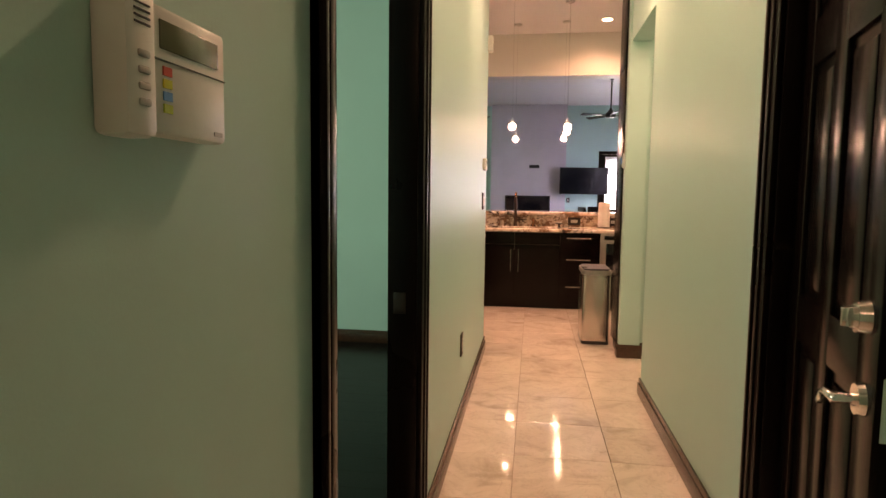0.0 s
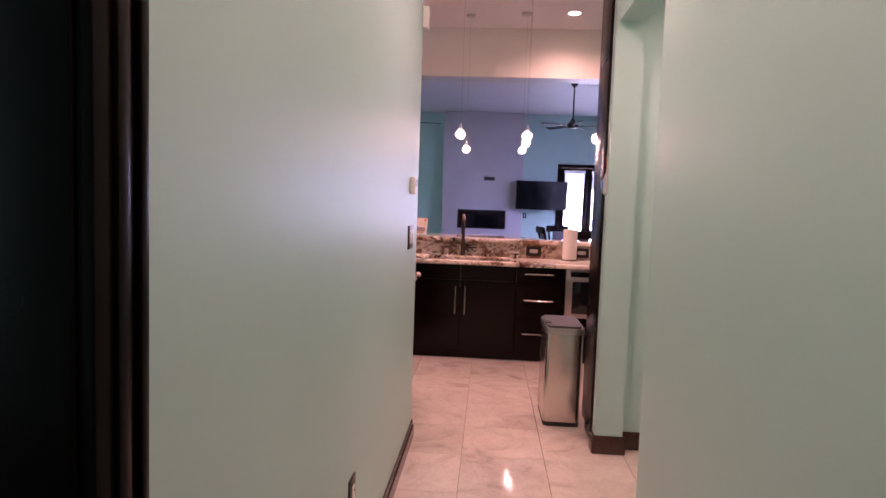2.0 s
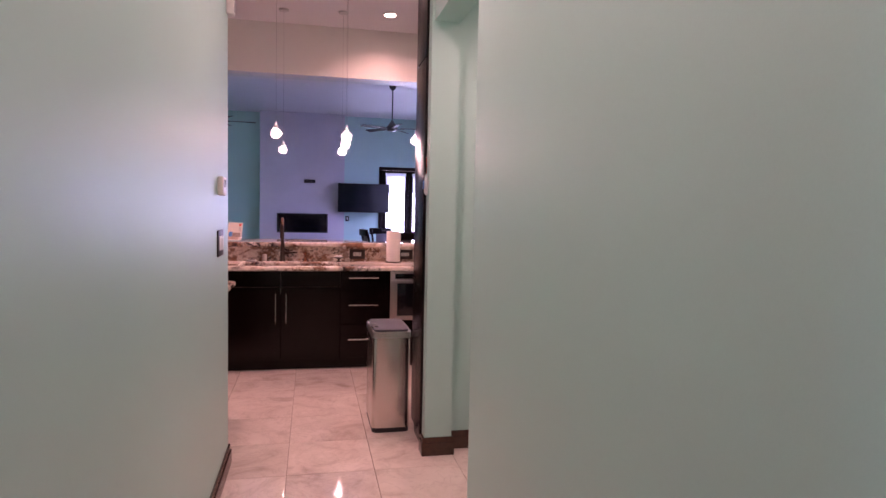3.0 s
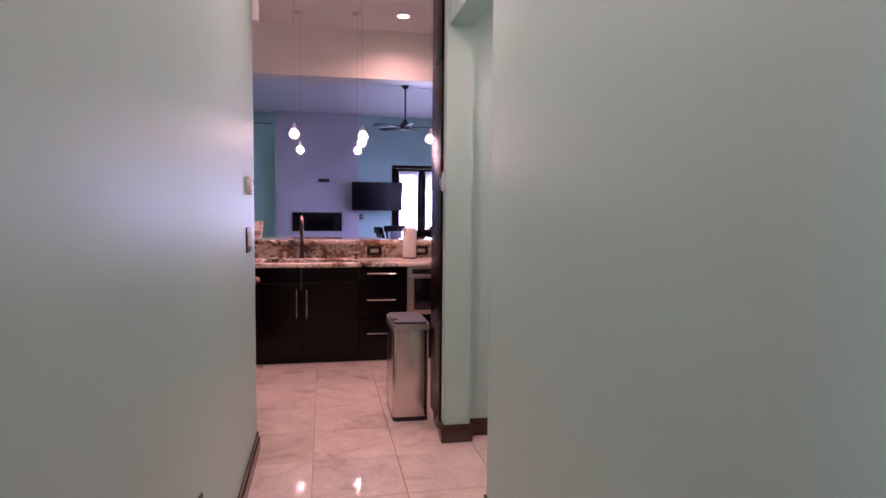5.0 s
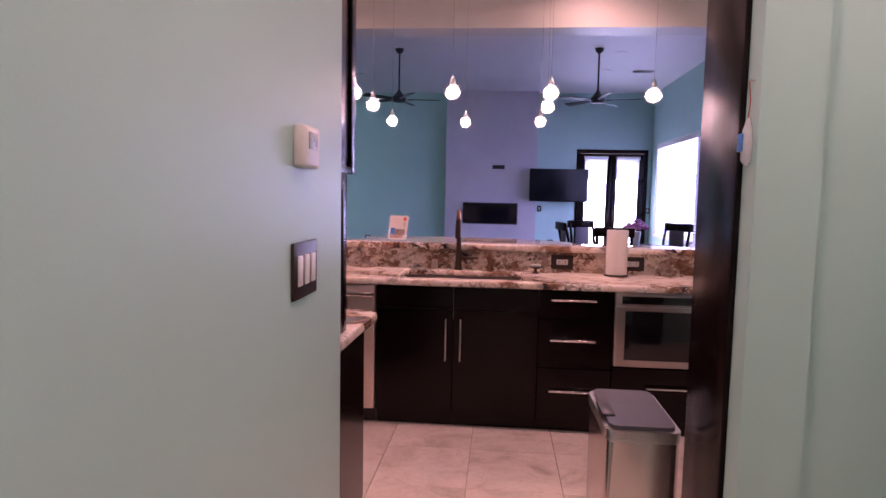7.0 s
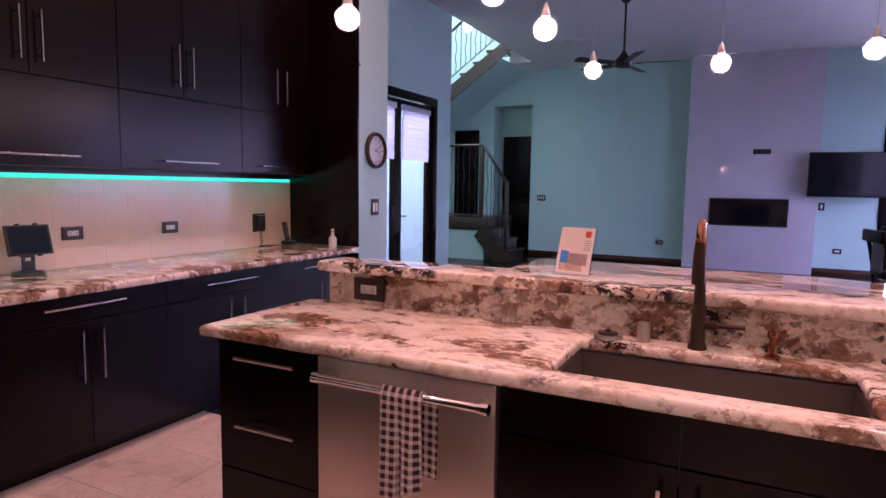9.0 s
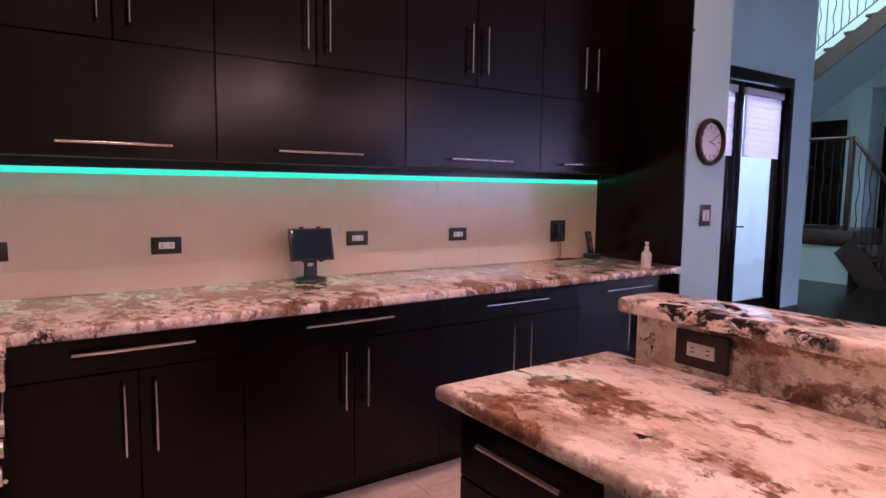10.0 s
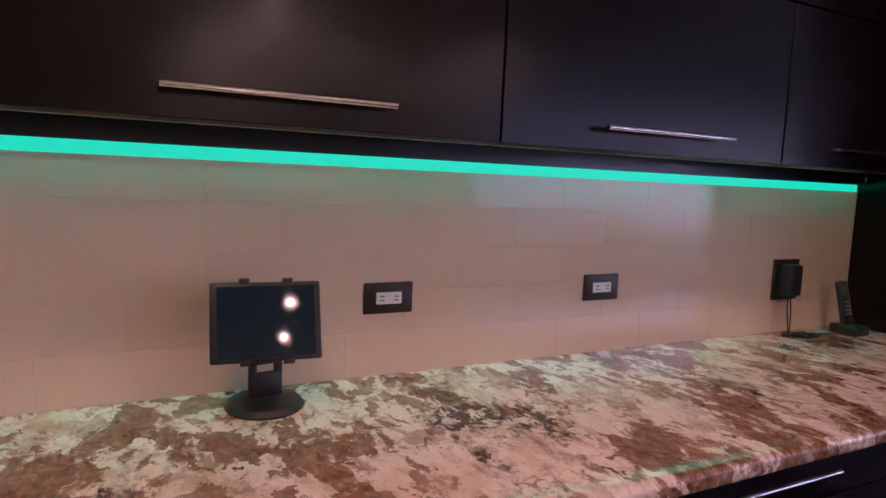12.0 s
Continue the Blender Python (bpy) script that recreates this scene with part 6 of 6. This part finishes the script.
for i in range(70):
    a, r2, h = rnd.uniform(0, 6.28), 0.15 * math.sqrt(rnd.random()), rnd.uniform(0, 0.14)
    bmesh.ops.create_icosphere(bm, subdivisions=1, radius=rnd.uniform(0.02, 0.036), matrix=Matrix.Translation((1.95 + r2 * math.cos(a), 11.98 + r2 * math.sin(a), 1.0 + h * (1 - r2 / 0.2))) @ Matrix.Diagonal((1, 1, 0.7, 1)))
part("blossom", bm, surface("purple_petals", (0.42, 0.16, 0.42), 0.7, vary=0.35, scale=25), t, "purple blossoms")

# ---- bathroom seen through the bedroom ----
t = thing("bathroom_vanity", (-5.3, 7.0, 0), "dark bathroom vanity with drawers under a pale top", "vanity")
part("body", box(B(), -5.798, -5.12, 5.75, 8.3, 0.09, 0.83), CABWOOD, t)
part("toe_kick", box(B(), -5.798, -5.2, 5.75, 8.3, 0.003, 0.09), CABWOOD, t)
for y0, y1, k in ((5.75, 6.35, 1), (6.35, 6.97, 0), (6.97, 7.6, 1), (7.6, 8.3, 1)):
    if k:
        cab_front(t, "door", "x", -5.10, y0, y1, 0.1, 0.82, ("v", y0 + 0.06, 0.55, 0.09))
    else:
        for z0, z1 in ((0.6, 0.82), (0.36, 0.6), (0.1, 0.36)):
            cab_front(t, "drawer", "x", -5.10, y0, y1, z0, z1, ("h", (y0 + y1) / 2, (z0 + z1) / 2 + 0.04, 0.09))
part("top", box(B(), -5.798, -5.07, 5.72, 8.33, 0.832, 0.872, 0.006), MARBLE, t, "pale stone top")
t = thing("bathroom_faucet", (-5.6, 7.05, 0.872), "chrome widespread bathroom faucet", "faucet")
part("spout", pipe(B(), [(-5.6, 7.05, 0.872), (-5.6, 7.05, 1.05)] + [(-5.6 + 0.06 * (1 - math.cos(a)), 7.05, 1.05 + 0.05 * math.sin(a)) for a in np.linspace(0.3, 2.8, 7)], 0.013), CHROME, t)
for s in (-0.12, 0.12):
    part("tap", tube(B(), (-5.6, 7.05 + s, 0.872), (-5.6, 7.05 + s, 0.95), 0.018, 0.012), CHROME, t)
bm = B()
box(bm, -5.798, -5.785, 5.75, 8.3, 1.15, 1.285)
solo("mosaic_band", bm, MOSAIC, "band of small brown mosaic tiles behind the vanity", "tile band")
t = thing("bathroom_mirror", (-5.79, 7.0, 1.3), "wide bathroom mirror with glowing edges", "mirror")
part("glass", box(B(), -5.798, -5.78, 5.75, 8.3, 1.375, 2.21), MIRROR, t, smooth=False)
LEDW = emitter("lit_mirror_strip", (1.05, 0.95, 0.98), 7.0)
part("light_strip", box(B(), -5.798, -5.77, 5.75, 8.3, 1.29, 1.37), LEDW, t, smooth=False)
part("light_strip", box(B(), -5.798, -5.77, 5.75, 8.3, 2.215, 2.255), LEDW, t, smooth=False)
t = thing("towel_bar", (-4.9, 8.46, 1.6), "chrome towel bar on the marble wall", "towel bar")
bm = B()
bar_handle(bm, (-5.2, 8.44, 1.62), (-4.6, 8.44, 1.62), (0, -1, 0), 0.009, 0.06)
part("bar", bm, CHROME, t)
window_light("daylight_bedroom", (-5.18, 2.5, 1.6), (0, 3.4, 1.4), 2.1, 1.5, 78, (0.655, 0.804, 1.101))

# ---- floor tiles and planks ----
floor = structure("floor_hall_kitchen", [(-3.5, 2.4, 5.47, 8.46, -0.1, -0.009), (-0.39, 2.4, -1.42, 5.47, -0.1, -0.009)], GROUT, "polished beige marble tiled floor", "floor")
TS = 0.457
tile_me = finish(box(B(), 0.0015, TS - 0.0015, 0.0015, TS - 0.0015, -0.010, 0.0, 0.0012, 1), "tile", TILE)
for i in range(-8, 6):
    for j in range(-15, 7):
        x, y = 0.063 + i * TS, 5.72 + j * TS
        if y > 8.44 or x < -3.55 or x > 2.35 or (y + TS * 0.55 < 5.5 and (x < -0.42 or x > 1.6)) or (y + TS < 4.4 and x > 0.6):
            continue
        o = new("tile", tile_me)
        o.parent = floor
        o.location = (x, y, 0)
bed_floor = structure("floor_bedroom", [(-5.3, -0.391, -0.1, 5.53, -0.1, -0.006)], FLOORWOOD, "dark polished plank bedroom floor", "floor")
plank_me = finish(box(B(), 0.0004, 1.2496, 0.0004, 0.1496, -0.008, 0.003, 0.0006, 1), "plank", FLOORWOOD)
for j in range(37):
    for i in range(-1, 5):
        x = -5.65 + (j * 0.43 % 1.25) + i * 1.25
        x0, x1 = max(x, -5.29), min(x + 1.25, -0.392)
        if x1 - x0 < 0.08:
            continue
        o = new("plank", plank_me)
        o.parent = bed_floor
        o.location, o.scale = (x0, j * 0.15 - 0.02, 0), ((x1 - x0) / 1.25, 1, 1)

# ---- backsplash tiles ----
back = structure("backsplash", [(-3.375, -3.3560, 5.664, 9.85, CT, 1.475), (-3.36, -2.2, 5.661, 5.667, CT, 1.475)], CREAMGROUT, "cream glass tiled backsplash", "backsplash")
TW, edges = 0.3048, [CT, 1.0012, 1.1028, 1.2044, 1.306, 1.4075, 1.4745]
TILE_MESHES = {}
for k, (z0, z1) in enumerate(zip(edges, edges[1:])):
    for i in range(15):
        y = 5.7784 + i * TW - (TW / 2 if k % 2 else 0.0)
        y0, y1 = max(y, 5.665), min(y + TW, 9.849)
        if y1 - y0 < 0.02:
            continue
        size = round(y1 - y0, 4)
        if (k, size) not in TILE_MESHES:
            TILE_MESHES[k, size] = finish(box(B(), -3.3575, -3.355, 0.0005, size - 0.0005, z0 + 0.0005, z1 - 0.0005, 0.0005, 1), "backsplash_tile", CREAMTILE)
        o = new("backsplash_tile", TILE_MESHES[k, size])
        o.parent = back
        o.matrix_basis = Matrix.Translation((0, y0, 0)) @ Matrix.Translation((-3.356, 0, 1.15)) @ Matrix.Rotation(radians(random.uniform(-0.05, 0.05)), 4, "Y") @ Matrix.Translation((3.356, 0, -1.15))
